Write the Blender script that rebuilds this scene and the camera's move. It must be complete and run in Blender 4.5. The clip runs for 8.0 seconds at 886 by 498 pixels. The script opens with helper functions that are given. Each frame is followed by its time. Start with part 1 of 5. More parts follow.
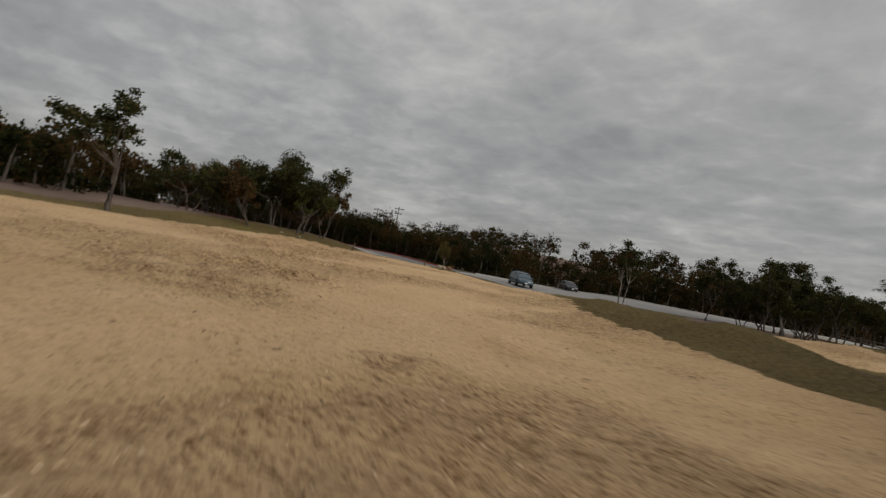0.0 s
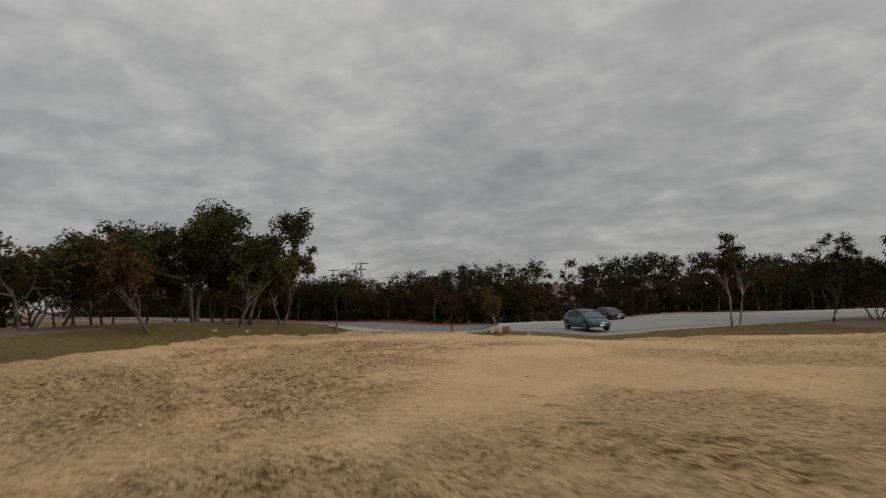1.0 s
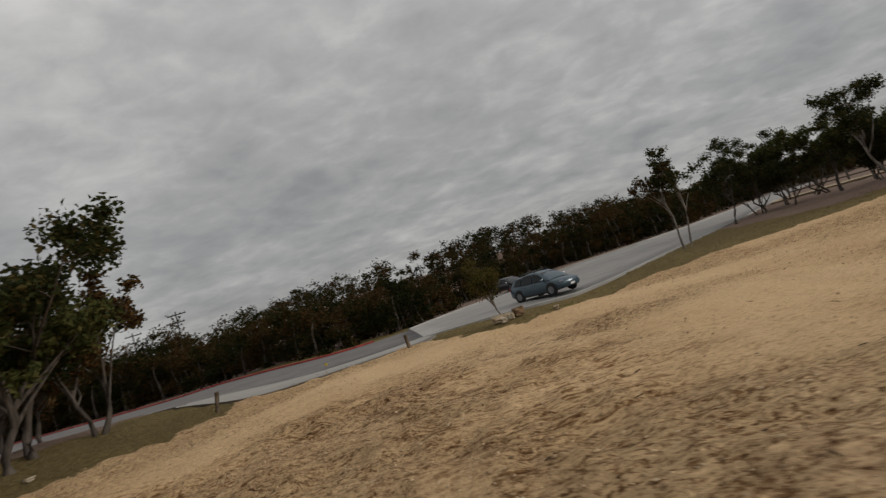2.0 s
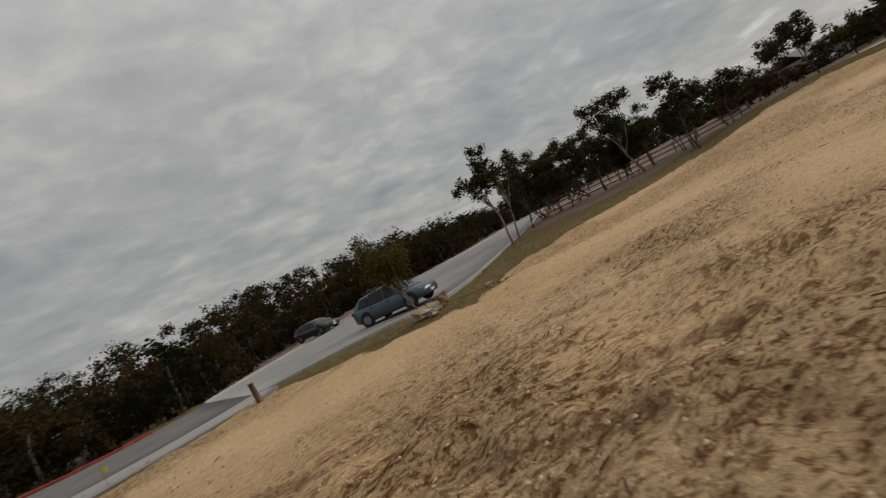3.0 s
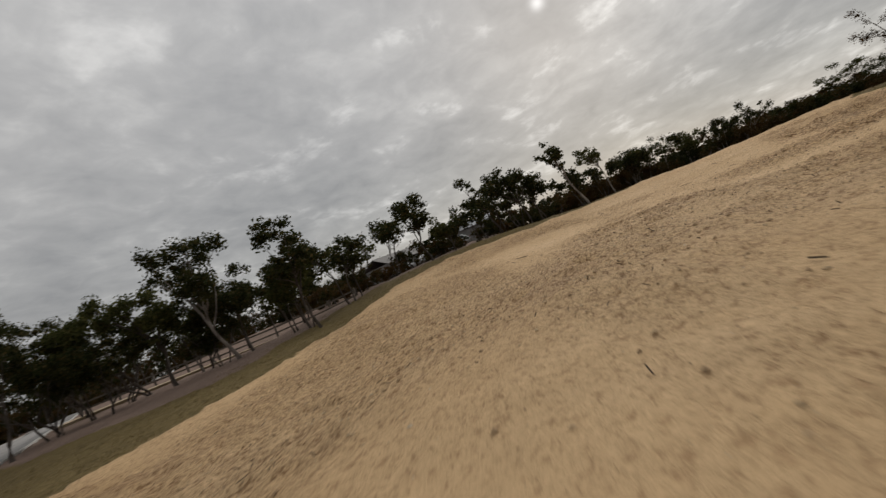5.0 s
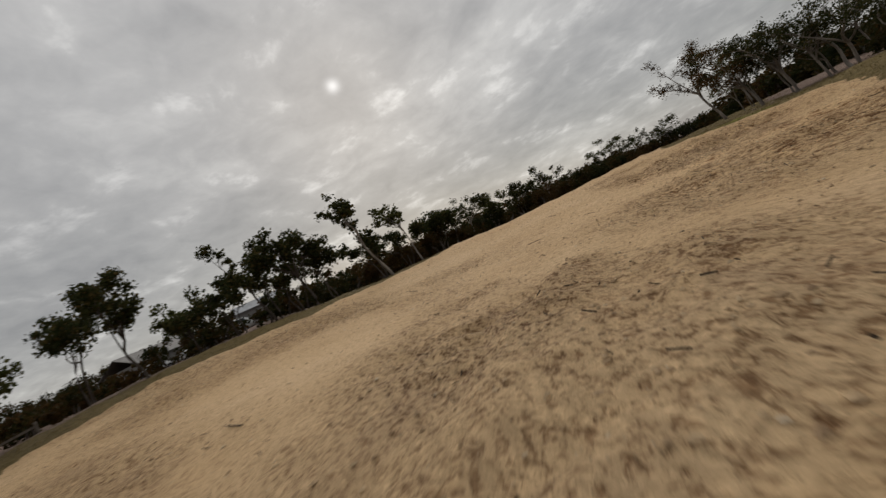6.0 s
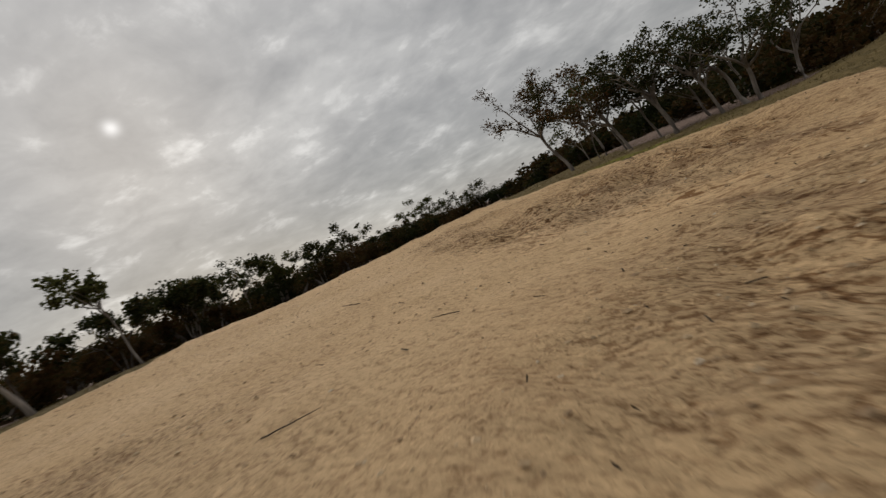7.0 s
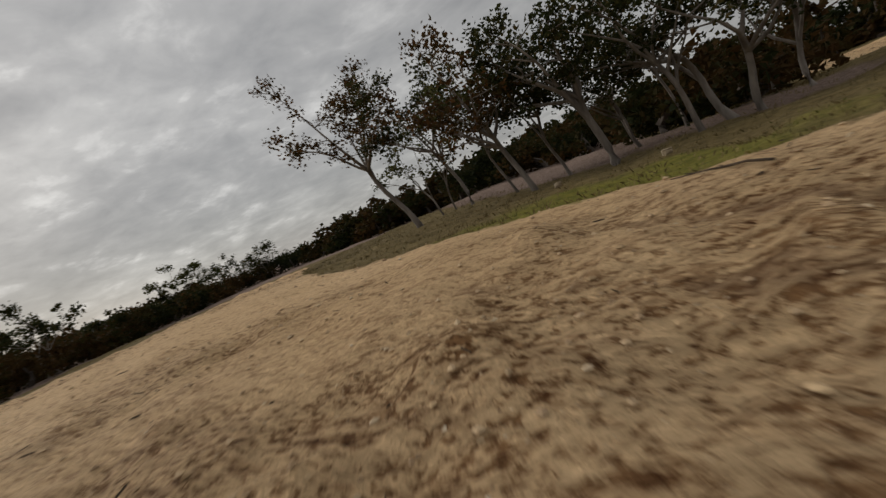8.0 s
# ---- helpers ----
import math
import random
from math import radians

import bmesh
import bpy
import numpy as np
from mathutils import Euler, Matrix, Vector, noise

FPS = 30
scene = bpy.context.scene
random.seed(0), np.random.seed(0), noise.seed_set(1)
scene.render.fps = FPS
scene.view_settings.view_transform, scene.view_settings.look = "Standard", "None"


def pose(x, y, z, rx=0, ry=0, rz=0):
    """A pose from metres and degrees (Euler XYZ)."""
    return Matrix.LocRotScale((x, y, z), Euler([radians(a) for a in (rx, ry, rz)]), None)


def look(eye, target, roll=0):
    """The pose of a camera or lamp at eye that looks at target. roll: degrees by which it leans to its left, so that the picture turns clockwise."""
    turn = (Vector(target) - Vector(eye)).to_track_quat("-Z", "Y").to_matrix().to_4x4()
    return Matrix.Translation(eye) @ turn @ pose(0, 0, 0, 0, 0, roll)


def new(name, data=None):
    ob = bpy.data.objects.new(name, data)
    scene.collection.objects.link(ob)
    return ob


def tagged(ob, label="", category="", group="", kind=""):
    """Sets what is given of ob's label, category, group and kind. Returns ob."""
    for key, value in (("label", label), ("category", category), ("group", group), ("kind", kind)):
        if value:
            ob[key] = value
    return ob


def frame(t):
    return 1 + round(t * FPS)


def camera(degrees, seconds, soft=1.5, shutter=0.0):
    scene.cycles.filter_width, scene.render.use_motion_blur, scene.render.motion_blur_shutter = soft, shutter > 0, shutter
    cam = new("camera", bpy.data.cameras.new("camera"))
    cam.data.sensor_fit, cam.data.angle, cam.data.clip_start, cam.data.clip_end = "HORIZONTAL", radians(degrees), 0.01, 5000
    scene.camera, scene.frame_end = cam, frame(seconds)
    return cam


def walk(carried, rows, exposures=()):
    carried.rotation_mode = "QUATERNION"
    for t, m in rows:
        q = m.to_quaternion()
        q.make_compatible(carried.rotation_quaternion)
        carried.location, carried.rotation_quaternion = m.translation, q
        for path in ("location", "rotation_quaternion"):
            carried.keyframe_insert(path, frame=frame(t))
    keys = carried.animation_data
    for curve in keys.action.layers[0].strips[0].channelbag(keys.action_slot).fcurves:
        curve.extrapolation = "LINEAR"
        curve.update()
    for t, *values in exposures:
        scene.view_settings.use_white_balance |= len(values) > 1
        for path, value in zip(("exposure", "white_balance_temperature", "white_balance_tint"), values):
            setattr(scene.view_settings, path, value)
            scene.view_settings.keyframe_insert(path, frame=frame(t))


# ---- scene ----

PATH = [
    (0.0, (24.255, -12.675, 1.374), (23.297, -10.920, 1.396), 11.48),
    (0.2, (21.295, -10.033, 1.194), (20.407, -8.245, 1.311), 6.38),
    (0.4, (18.514, -7.496, 1.170), (17.658, -5.698, 1.347), 3.87),
    (0.6, (15.932, -5.053, 1.265), (15.088, -3.251, 1.466), 2.93),
    (0.8, (13.566, -2.684, 1.430), (12.751, -0.870, 1.645), 1.62),
    (1.0, (11.373, -0.425, 1.608), (10.619, 1.413, 1.839), -0.70),
    (1.2, (9.301, 1.672, 1.737), (8.643, 3.545, 1.981), -3.82),
    (1.4, (7.323, 3.586, 1.762), (6.797, 5.500, 2.005), -7.20),
    (1.6, (5.467, 5.321, 1.743), (5.099, 7.273, 1.970), -10.67),
    (1.8, (3.790, 6.899, 1.733), (3.604, 8.881, 1.933), -14.03),
    (2.0, (2.358, 8.355, 1.733), (2.371, 10.349, 1.899), -17.15),
    (2.2, (1.218, 9.726, 1.689), (1.440, 11.710, 1.821), -19.89),
    (2.4, (0.375, 11.048, 1.542), (0.806, 12.998, 1.644), -22.18),
    (2.6, (-0.259, 12.351, 1.376), (0.370, 14.248, 1.450), -24.10),
    (2.8, (-0.722, 13.623, 1.289), (0.083, 15.453, 1.335), -25.53),
    (3.0, (-0.927, 14.804, 1.235), (0.040, 16.555, 1.262), -26.14),
    (3.2, (-0.816, 15.852, 1.153), (0.299, 17.512, 1.172), -25.87),
    (3.4, (-0.508, 16.798, 1.032), (0.742, 18.359, 1.049), -25.42),
    (3.6, (-0.014, 17.690, 0.880), (1.363, 19.141, 0.908), -24.78),
    (3.8, (0.758, 18.495, 0.719), (2.251, 19.824, 0.764), -24.03),
    (4.0, (1.828, 19.161, 0.595), (3.420, 20.371, 0.638), -24.09),
    (4.2, (3.118, 19.897, 0.519), (4.802, 20.975, 0.560), -24.68),
    (4.4, (4.520, 20.702, 0.463), (6.292, 21.627, 0.506), -24.88),
    (4.6, (5.952, 21.478, 0.460), (7.805, 22.229, 0.508), -24.01),
    (4.8, (7.418, 22.150, 0.590), (9.332, 22.725, 0.645), -22.86),
    (5.0, (9.020, 22.645, 0.793), (10.978, 23.046, 0.846), -22.58),
    (5.2, (10.754, 22.924, 0.942), (12.740, 23.154, 0.988), -23.18),
    (5.4, (12.572, 22.968, 0.988), (14.571, 23.029, 1.023), -24.25),
    (5.6, (14.402, 22.778, 0.949), (16.399, 22.672, 0.971), -25.23),
    (5.8, (16.174, 22.373, 0.879), (18.156, 22.102, 0.889), -25.64),
    (6.0, (17.842, 21.795, 0.842), (19.794, 21.362, 0.838), -25.42),
    (6.2, (19.405, 21.113, 0.849), (21.317, 20.527, 0.820), -25.27),
    (6.4, (20.920, 20.370, 0.897), (22.781, 19.639, 0.851), -25.27),
    (6.6, (22.461, 19.573, 0.942), (24.258, 18.697, 0.879), -25.21),
    (6.8, (24.014, 18.731, 0.940), (25.731, 17.708, 0.856), -24.92),
    (7.0, (25.477, 17.859, 0.868), (27.097, 16.690, 0.765), -24.40),
    (7.2, (26.779, 16.950, 0.766), (28.285, 15.640, 0.648), -23.82),
    (7.4, (27.977, 15.945, 0.747), (29.361, 14.507, 0.616), -23.69),
    (7.6, (29.110, 14.832, 0.829), (30.364, 13.281, 0.682), -23.87),
    (7.8, (30.160, 13.657, 0.928), (31.276, 12.005, 0.758), -23.61),
    (8.0, (31.123, 12.435, 1.004), (32.095, 10.698, 0.808), -22.74),
]

cam = camera(84.5, 8.0, soft=1.35, shutter=0.16)
walk(cam, [(t, look(eye, target, roll)) for t, eye, target, roll in PATH], exposures=[(0, 0.25), (1.2, 0.25), (3.5, 0.31), (4.7, 0.32), (6.0, 0.29), (8, 0.26)])

# ---- sky and light: a closed overcast, the low sun glowing through it ----
SUN_AZ, SUN_EL = radians(-9.0), radians(21.6)
world = bpy.data.worlds.new("overcast")
scene.world = world
world.use_nodes = True
wn, wl = world.node_tree.nodes, world.node_tree.links
wn.clear()


def wnode(kind, **values):
    n = wn.new(kind)
    for key, v in values.items():
        n.inputs[key].default_value = v
    return n


def wmath(op, a, b=None, clamp=False):
    n = wn.new("ShaderNodeMath")
    n.operation, n.use_clamp = op, clamp
    for i, v in enumerate((a, b)):
        if v is None:
            continue
        if isinstance(v, (int, float)):
            n.inputs[i].default_value = v
        else:
            wl.new(v, n.inputs[i])
    return n.outputs[0]


coords = wn.new("ShaderNodeTexCoord")
split = wn.new("ShaderNodeSeparateXYZ")
wl.new(coords.outputs["Generated"], split.inputs[0])
lift = wmath("MAXIMUM", wmath("ADD", split.outputs[2], 0.22), 0.05)
flat = wn.new("ShaderNodeCombineXYZ")
wl.new(wmath("DIVIDE", split.outputs[0], lift), flat.inputs[0])
wl.new(wmath("DIVIDE", split.outputs[1], lift), flat.inputs[1])
turned = wn.new("ShaderNodeMapping")
turned.inputs["Rotation"].default_value = (0, 0, radians(24))
turned.inputs["Scale"].default_value = (0.85, 1.0, 1.0)
wl.new(flat.outputs[0], turned.inputs[0])
big = wnode("ShaderNodeTexNoise", Scale=0.9, Detail=4.0, Roughness=0.5, Distortion=0.3)
fine = wnode("ShaderNodeTexNoise", Scale=3.4, Detail=9.0, Roughness=0.58, Distortion=0.25)
for n in (big, fine):
    wl.new(turned.outputs[0], n.inputs["Vector"])
small = wnode("ShaderNodeTexNoise", Scale=8.0, Detail=6.0, Roughness=0.55, Distortion=0.5)
wl.new(turned.outputs[0], small.inputs["Vector"])
mixed = wmath("ADD", wmath("MULTIPLY", big.outputs["Fac"], 0.42), wmath("ADD", wmath("MULTIPLY", fine.outputs["Fac"], 0.36), wmath("MULTIPLY", small.outputs["Fac"], 0.22)))
ramp = wn.new("ShaderNodeValToRGB")
ramp.color_ramp.elements[0].position, ramp.color_ramp.elements[0].color = 0.37, (0.235, 0.234, 0.234, 1)
ramp.color_ramp.elements[1].position, ramp.color_ramp.elements[1].color = 0.63, (0.445, 0.438, 0.425, 1)
mid = ramp.color_ramp.elements.new(0.5)
mid.color = (0.317, 0.313, 0.308, 1)
wl.new(mixed, ramp.inputs[0])
# the brighter patch of cloud in front of the sun
toward = wn.new("ShaderNodeVectorMath")
toward.operation = "DOT_PRODUCT"
toward.inputs[1].default_value = (math.cos(SUN_EL) * math.cos(SUN_AZ), math.cos(SUN_EL) * math.sin(SUN_AZ), math.sin(SUN_EL))
wl.new(coords.outputs["Generated"], toward.inputs[0])
near_sun = wmath("POWER", wmath("MAXIMUM", toward.outputs["Value"], 0.0), 7.0)
# an overcast sky is brightest overhead
zenith = wmath("ADD", wmath("ADD", 0.86, wmath("MULTIPLY", toward.outputs["Value"], 0.08)), wmath("MULTIPLY", wmath("POWER", wmath("MAXIMUM", split.outputs[2], 0.0), 2.0), 1.1))
gaps = wmath("MULTIPLY", wmath("SUBTRACT", wmath("ADD", wmath("MULTIPLY", fine.outputs["Fac"], 0.8), wmath("MULTIPLY", small.outputs["Fac"], 0.2)), 0.56), 8.0, True)
thin = wmath("POWER", wmath("MAXIMUM", toward.outputs["Value"], 0.0), 3.0)
disc = wmath("POWER", wmath("MAXIMUM", toward.outputs["Value"], 0.0), 14000.0)
glow = wmath("ADD", zenith, wmath("ADD", wmath("MULTIPLY", near_sun, 0.03), wmath("ADD", wmath("MULTIPLY", wmath("MULTIPLY", gaps, thin), 0.5), wmath("MULTIPLY", disc, 1.6))))
lit = wn.new("ShaderNodeVectorMath")
lit.operation = "SCALE"
wl.new(ramp.outputs[0], lit.inputs[0])
wl.new(glow, lit.inputs["Scale"])
clear_sky = wn.new("ShaderNodeTexSky")
clear_sky.sky_type, clear_sky.sun_disc = "NISHITA", False
clear_sky.sun_elevation, clear_sky.sun_rotation = SUN_EL, radians(90) - SUN_AZ
veil = wn.new("ShaderNodeMix")
veil.data_type = "RGBA"
veil.inputs["Factor"].default_value = 0.94
faint = wn.new("ShaderNodeVectorMath")
faint.operation = "SCALE"
faint.inputs["Scale"].default_value = 0.08
wl.new(clear_sky.outputs[0], faint.inputs[0])
wl.new(faint.outputs[0], veil.inputs["A"])
wl.new(lit.outputs[0], veil.inputs["B"])
back = wnode("ShaderNodeBackground", Strength=1.0)
wl.new(veil.outputs["Result"], back.inputs[0])
wout = wn.new("ShaderNodeOutputWorld")
wl.new(back.outputs[0], wout.inputs[0])

sun = new("sun", bpy.data.lights.new("sun", "SUN"))
sun.data.energy, sun.data.angle, sun.data.color = 1.2, radians(20), (1.0, 0.95, 0.88)
sun.matrix_world = look((60 * math.cos(SUN_AZ), 60 * math.sin(SUN_AZ), 60 * math.tan(SUN_EL)), (0, 0, 0))

# ---- materials ----


class Mat:
    """A node material with short calls."""

    def __init__(self, name):
        self.m = bpy.data.materials.new(name)
        self.m.use_nodes = True
        self.t = self.m.node_tree
        self.n, self.l = self.t.nodes, self.t.links
        self.bsdf = self.n["Principled BSDF"]
        self.place = None

    def put(self, v, socket):
        if isinstance(v, bpy.types.NodeSocket):
            self.l.new(v, socket)
        else:
            socket.default_value = v

    def where(self, scale=(1, 1, 1), kind="Object"):
        if self.place is None:
            self.place = self.n.new("ShaderNodeTexCoord")
        m = self.n.new("ShaderNodeMapping")
        m.inputs["Scale"].default_value = scale
        self.l.new(self.place.outputs[kind], m.inputs[0])
        return m.outputs[0]

    def noise(self, scale, detail=4.0, rough=0.55, vec=None, distort=0.0):
        n = self.n.new("ShaderNodeTexNoise")
        n.inputs["Scale"].default_value, n.inputs["Detail"].default_value = scale, detail
        n.inputs["Roughness"].default_value, n.inputs["Distortion"].default_value = rough, distort
        self.l.new(vec if vec is not None else self.where(), n.inputs["Vector"])
        return n.outputs["Fac"]

    def math(self, op, a, b=0.0, clamp=False):
        n = self.n.new("ShaderNodeMath")
        n.operation, n.use_clamp = op, clamp
        self.put(a, n.inputs[0])
        self.put(b, n.inputs[1])
        return n.outputs[0]

    def ramp(self, fac, *stops):
        n = self.n.new("ShaderNodeValToRGB")
        e = n.color_ramp.elements
        while len(e) < len(stops):
            e.new(0.5)
        for s, (p, c) in zip(e, stops):
            s.position, s.color = p, (*c, 1) if len(c) == 3 else c
        self.l.new(fac, n.inputs[0])
        return n.outputs[0]

    def mix(self, fac, a, b, mode="MIX"):
        n = self.n.new("ShaderNodeMix")
        n.data_type, n.blend_type = "RGBA", mode
        self.put(fac, n.inputs["Factor"])
        for v, k in ((a, "A"), (b, "B")):
            self.put((*v, 1) if isinstance(v, tuple) and len(v) == 3 else v, n.inputs[k])
        return n.outputs["Result"]

    def attr(self, name):
        n = self.n.new("ShaderNodeAttribute")
        n.attribute_name = name
        return n.outputs["Fac"]

    def island(self):
        return self.n.new("ShaderNodeNewGeometry").outputs["Random Per Island"]

    def own(self):
        return self.n.new("ShaderNodeObjectInfo").outputs["Random"]

    def bump(self, height, strength=0.4, distance=0.02):
        n = self.n.new("ShaderNodeBump")
        n.inputs["Strength"].default_value, n.inputs["Distance"].default_value = strength, distance
        self.l.new(height, n.inputs["Height"])
        self.l.new(n.outputs[0], self.bsdf.inputs["Normal"])

    def set(self, color=None, rough=None, metal=None, spec=None):
        for v, k in ((color, "Base Color"), (rough, "Roughness"), (metal, "Metallic"), (spec, "Specular IOR Level")):
            if v is not None:
                self.put((*v, 1) if isinstance(v, tuple) and len(v) == 3 else v, self.bsdf.inputs[k])
        return self.m


def simple(name, color, rough=0.6, metal=0.0, spec=0.4, vary=0.25, scale=6.0, bump=0.0):
    """A plain material with a little uneven tone and grain."""
    k = Mat(name)
    n = k.noise(scale, 5.0)
    low = tuple(c * (1 - vary) for c in color)
    high = tuple(min(1.0, c * (1 + vary)) for c in color)
    if bump:
        k.bump(k.noise(scale * 8, 4.0), bump, 0.01)
    return k.set(k.ramp(n, (0.3, low), (0.7, high)), rough, metal, spec)


def ground_material():
    """Sandy fill inside the field, dry grass on its rim, shredded mulch and leaf litter beyond."""
    k = Mat("earth")
    edge = k.math("ADD", k.attr("sand"), k.math("MULTIPLY", k.math("SUBTRACT", k.noise(1.1, 5.0, 0.65), 0.5), 1.7))
    inside = k.ramp(edge, (0.0, (0, 0, 0)), (0.12, (1, 1, 1)))
    # sand
    tone = k.noise(0.28, 5.0, 0.6)
    sand = k.ramp(tone, (0.3, (0.578, 0.391, 0.212)), (0.55, (0.645, 0.449, 0.254)), (0.75, (0.690, 0.491, 0.293)))
    grit = k.noise(60.0, 4.0, 0.7)
    sand = k.mix(0.5, sand, k.ramp(grit, (0.32, (0.66, 0.62, 0.57)), (0.5, (0.97, 0.96, 0.94)), (0.72, (1.15, 1.14, 1.12))), "MULTIPLY")
    rough_patch = k.attr("rough")
    # crumbled forms a hand wide, small crumbs between them, crevices darkened with painted shade
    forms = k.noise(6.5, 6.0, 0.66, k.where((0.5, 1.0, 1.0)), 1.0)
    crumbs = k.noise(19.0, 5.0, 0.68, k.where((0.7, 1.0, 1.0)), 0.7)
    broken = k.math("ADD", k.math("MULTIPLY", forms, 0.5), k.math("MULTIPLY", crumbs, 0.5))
    crevice_shade = k.ramp(broken, (0.430, (0.34, 0.25, 0.18)), (0.462, (0.87, 0.845, 0.815)), (0.51, (1.0, 1.0, 0.99)), (0.60, (1.18, 1.18, 1.17)))
    # fainter relief shading for the flats, dark gaps and pale tops, also as colour
    crumb_shade = k.ramp(crumbs, (0.38, (0.45, 0.36, 0.29)), (0.45, (0.97, 0.96, 0.95)), (0.64, (1.10, 1.10, 1.09)))
    sand = k.mix(k.math("ADD", 0.10, k.math("MULTIPLY", rough_patch, 0.9), True), k.mix(0.45, sand, crumb_shade, "MULTIPLY"), k.mix(0.95, sand, crevice_shade, "MULTIPLY"))
    # crisp torn crumbs a thumb wide: shadows under them and dark subsoil, as colour
    shard_shade = k.ramp(k.noise(20.0, 5.0, 0.62, k.where((0.55, 1.0, 1.0)), 0.7), (0.405, (0.31, 0.22, 0.15)), (0.445, (0.95, 0.93, 0.91)), (0.56, (1.0, 1.0, 1.0)), (0.62, (1.16, 1.16, 1.15)))
    sand = k.mix(k.math("MULTIPLY", rough_patch, 0.9), sand, shard_shade, "MULTIPLY")
    # wheel-churned ground: hand-long dark treads, relief shade and subsoil tone in one tint
    tread_shade = k.ramp(k.noise(7.0, 6.0, 0.64, k.where((0.45, 1.0, 1.0)), 1.0), (0.415, (0.37, 0.265, 0.18)), (0.458, (0.94, 0.92, 0.90)), (0.6, (1.14, 1.14, 1.13)))
    sand = k.mix(k.math("MULTIPLY", k.attr("churn"), 0.95), sand, tread_shade, "MULTIPLY")
    # turned-up reddish subsoil in patches
    damp = k.ramp(k.noise(0.42, 5.0, 0.7, None, 0.6), (0.50, (0, 0, 0)), (0.66, (1, 1, 1)))
    sand = k.mix(k.math("MULTIPLY", k.math("MULTIPLY", damp, rough_patch), 0.30), sand, k.mix(0.9, (0.375, 0.235, 0.150), crevice_shade, "MULTIPLY"))
    dug = k.ramp(k.math("ADD", k.attr("rut"), k.math("MULTIPLY", k.math("SUBTRACT", k.noise(13.0, 6.0, 0.72, k.where((0.5, 1.0, 1.0)), 0.8), 0.5), 1.5)), (0.45, (0, 0, 0)), (0.85, (1, 1, 1)))
    sand = k.mix(k.math("MULTIPLY", dug, 0.55), sand, k.mix(0.6, (0.200, 0.110, 0.058), crevice_shade, "MULTIPLY"))
    # dry grass
    tuft = k.noise(7.0, 6.0, 0.7)
    grass = k.ramp(tuft, (0.3, (0.085, 0.064, 0.026)), (0.55, (0.172, 0.127, 0.053)), (0.75, (0.255, 0.186, 0.088)))
    green = k.ramp(k.math("ADD", k.attr("green"), k.math("MULTIPLY", k.math("SUBTRACT", k.noise(1.6, 4.0), 0.5), 0.9)), (0.35, (0, 0, 0)), (0.75, (1, 1, 1)))
    grass = k.mix(green, grass, k.ramp(tuft, (0.3, (0.085, 0.086, 0.015)), (0.7, (0.250, 0.220, 0.045))))
    # mulch and litter
    chips = k.noise(16.0, 6.0, 0.75)
    mulch = k.ramp(chips, (0.3, (0.125, 0.086, 0.067)), (0.55, (0.236, 0.168, 0.132)), (0.75, (0.345, 0.256, 0.210)))
    bed = k.ramp(k.math("ADD", k.attr("mulch"), k.math("MULTIPLY", k.math("SUBTRACT", k.noise(0.9, 5.0), 0.5), 0.8)), (0.4, (0, 0, 0)), (0.6, (1, 1, 1)))
    rim = k.mix(bed, grass, mulch)
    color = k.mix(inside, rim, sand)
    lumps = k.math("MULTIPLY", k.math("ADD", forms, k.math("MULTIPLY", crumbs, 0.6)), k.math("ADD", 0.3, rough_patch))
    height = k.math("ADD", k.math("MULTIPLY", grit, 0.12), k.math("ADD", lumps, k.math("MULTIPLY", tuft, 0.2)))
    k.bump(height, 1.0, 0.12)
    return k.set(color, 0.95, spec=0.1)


def leaf_material(name, stops, tree_scale=0.0):
    k = Mat(name)
    hue = k.island()
    if tree_scale:
        hue = k.math("ADD", k.math("MULTIPLY", hue, 0.3), k.math("SUBTRACT", k.math("MULTIPLY", k.noise(tree_scale, 2.0), 1.7), 0.5), True)
    col = k.ramp(hue, *stops)
    col = k.mix(0.35, col, k.ramp(k.noise(1.3, 3.0), (0.3, (0.55, 0.55, 0.5)), (0.7, (1.25, 1.2, 1.1))), "MULTIPLY")
    k.set(col, 0.75, spec=0.06)
    thin = k.n.new("ShaderNodeBsdfTranslucent")
    k.l.new(col, thin.inputs["Color"])
    both = k.n.new("ShaderNodeMixShader")
    both.inputs[0].default_value = 0.3
    out = next(n for n in k.n if n.type == "OUTPUT_MATERIAL")
    k.l.new(k.bsdf.outputs[0], both.inputs[1])
    k.l.new(thin.outputs[0], both.inputs[2])
    k.l.new(both.outputs[0], out.inputs["Surface"])
    return k.m


def bark_material(name, dark, pale):
    k = Mat(name)
    n = k.noise(5.0, 6.0, 0.65, k.where((1.0, 1.0, 0.22)))
    patch = k.noise(1.4, 3.0)
    col = k.ramp(k.math("ADD", k.math("MULTIPLY", n, 0.6), k.math("MULTIPLY", patch, 0.4)), (0.36, dark), (0.62, pale))
    k.bump(n, 0.9, 0.03)
    return k.set(col, 0.9, spec=0.15)


def paving_material(name, low, high):
    k = Mat(name)
    col = k.ramp(k.noise(0.5, 5.0, 0.6), (0.3, low), (0.7, high))
    col = k.mix(0.5, col, k.ramp(k.noise(40.0, 5.0, 0.7), (0.3, (0.72, 0.72, 0.72)), (0.7, (1.15, 1.15, 1.15))), "MULTIPLY")
    k.bump(k.noise(60.0, 4.0), 0.3, 0.01)
    return k.set(col, 0.9, spec=0.2)


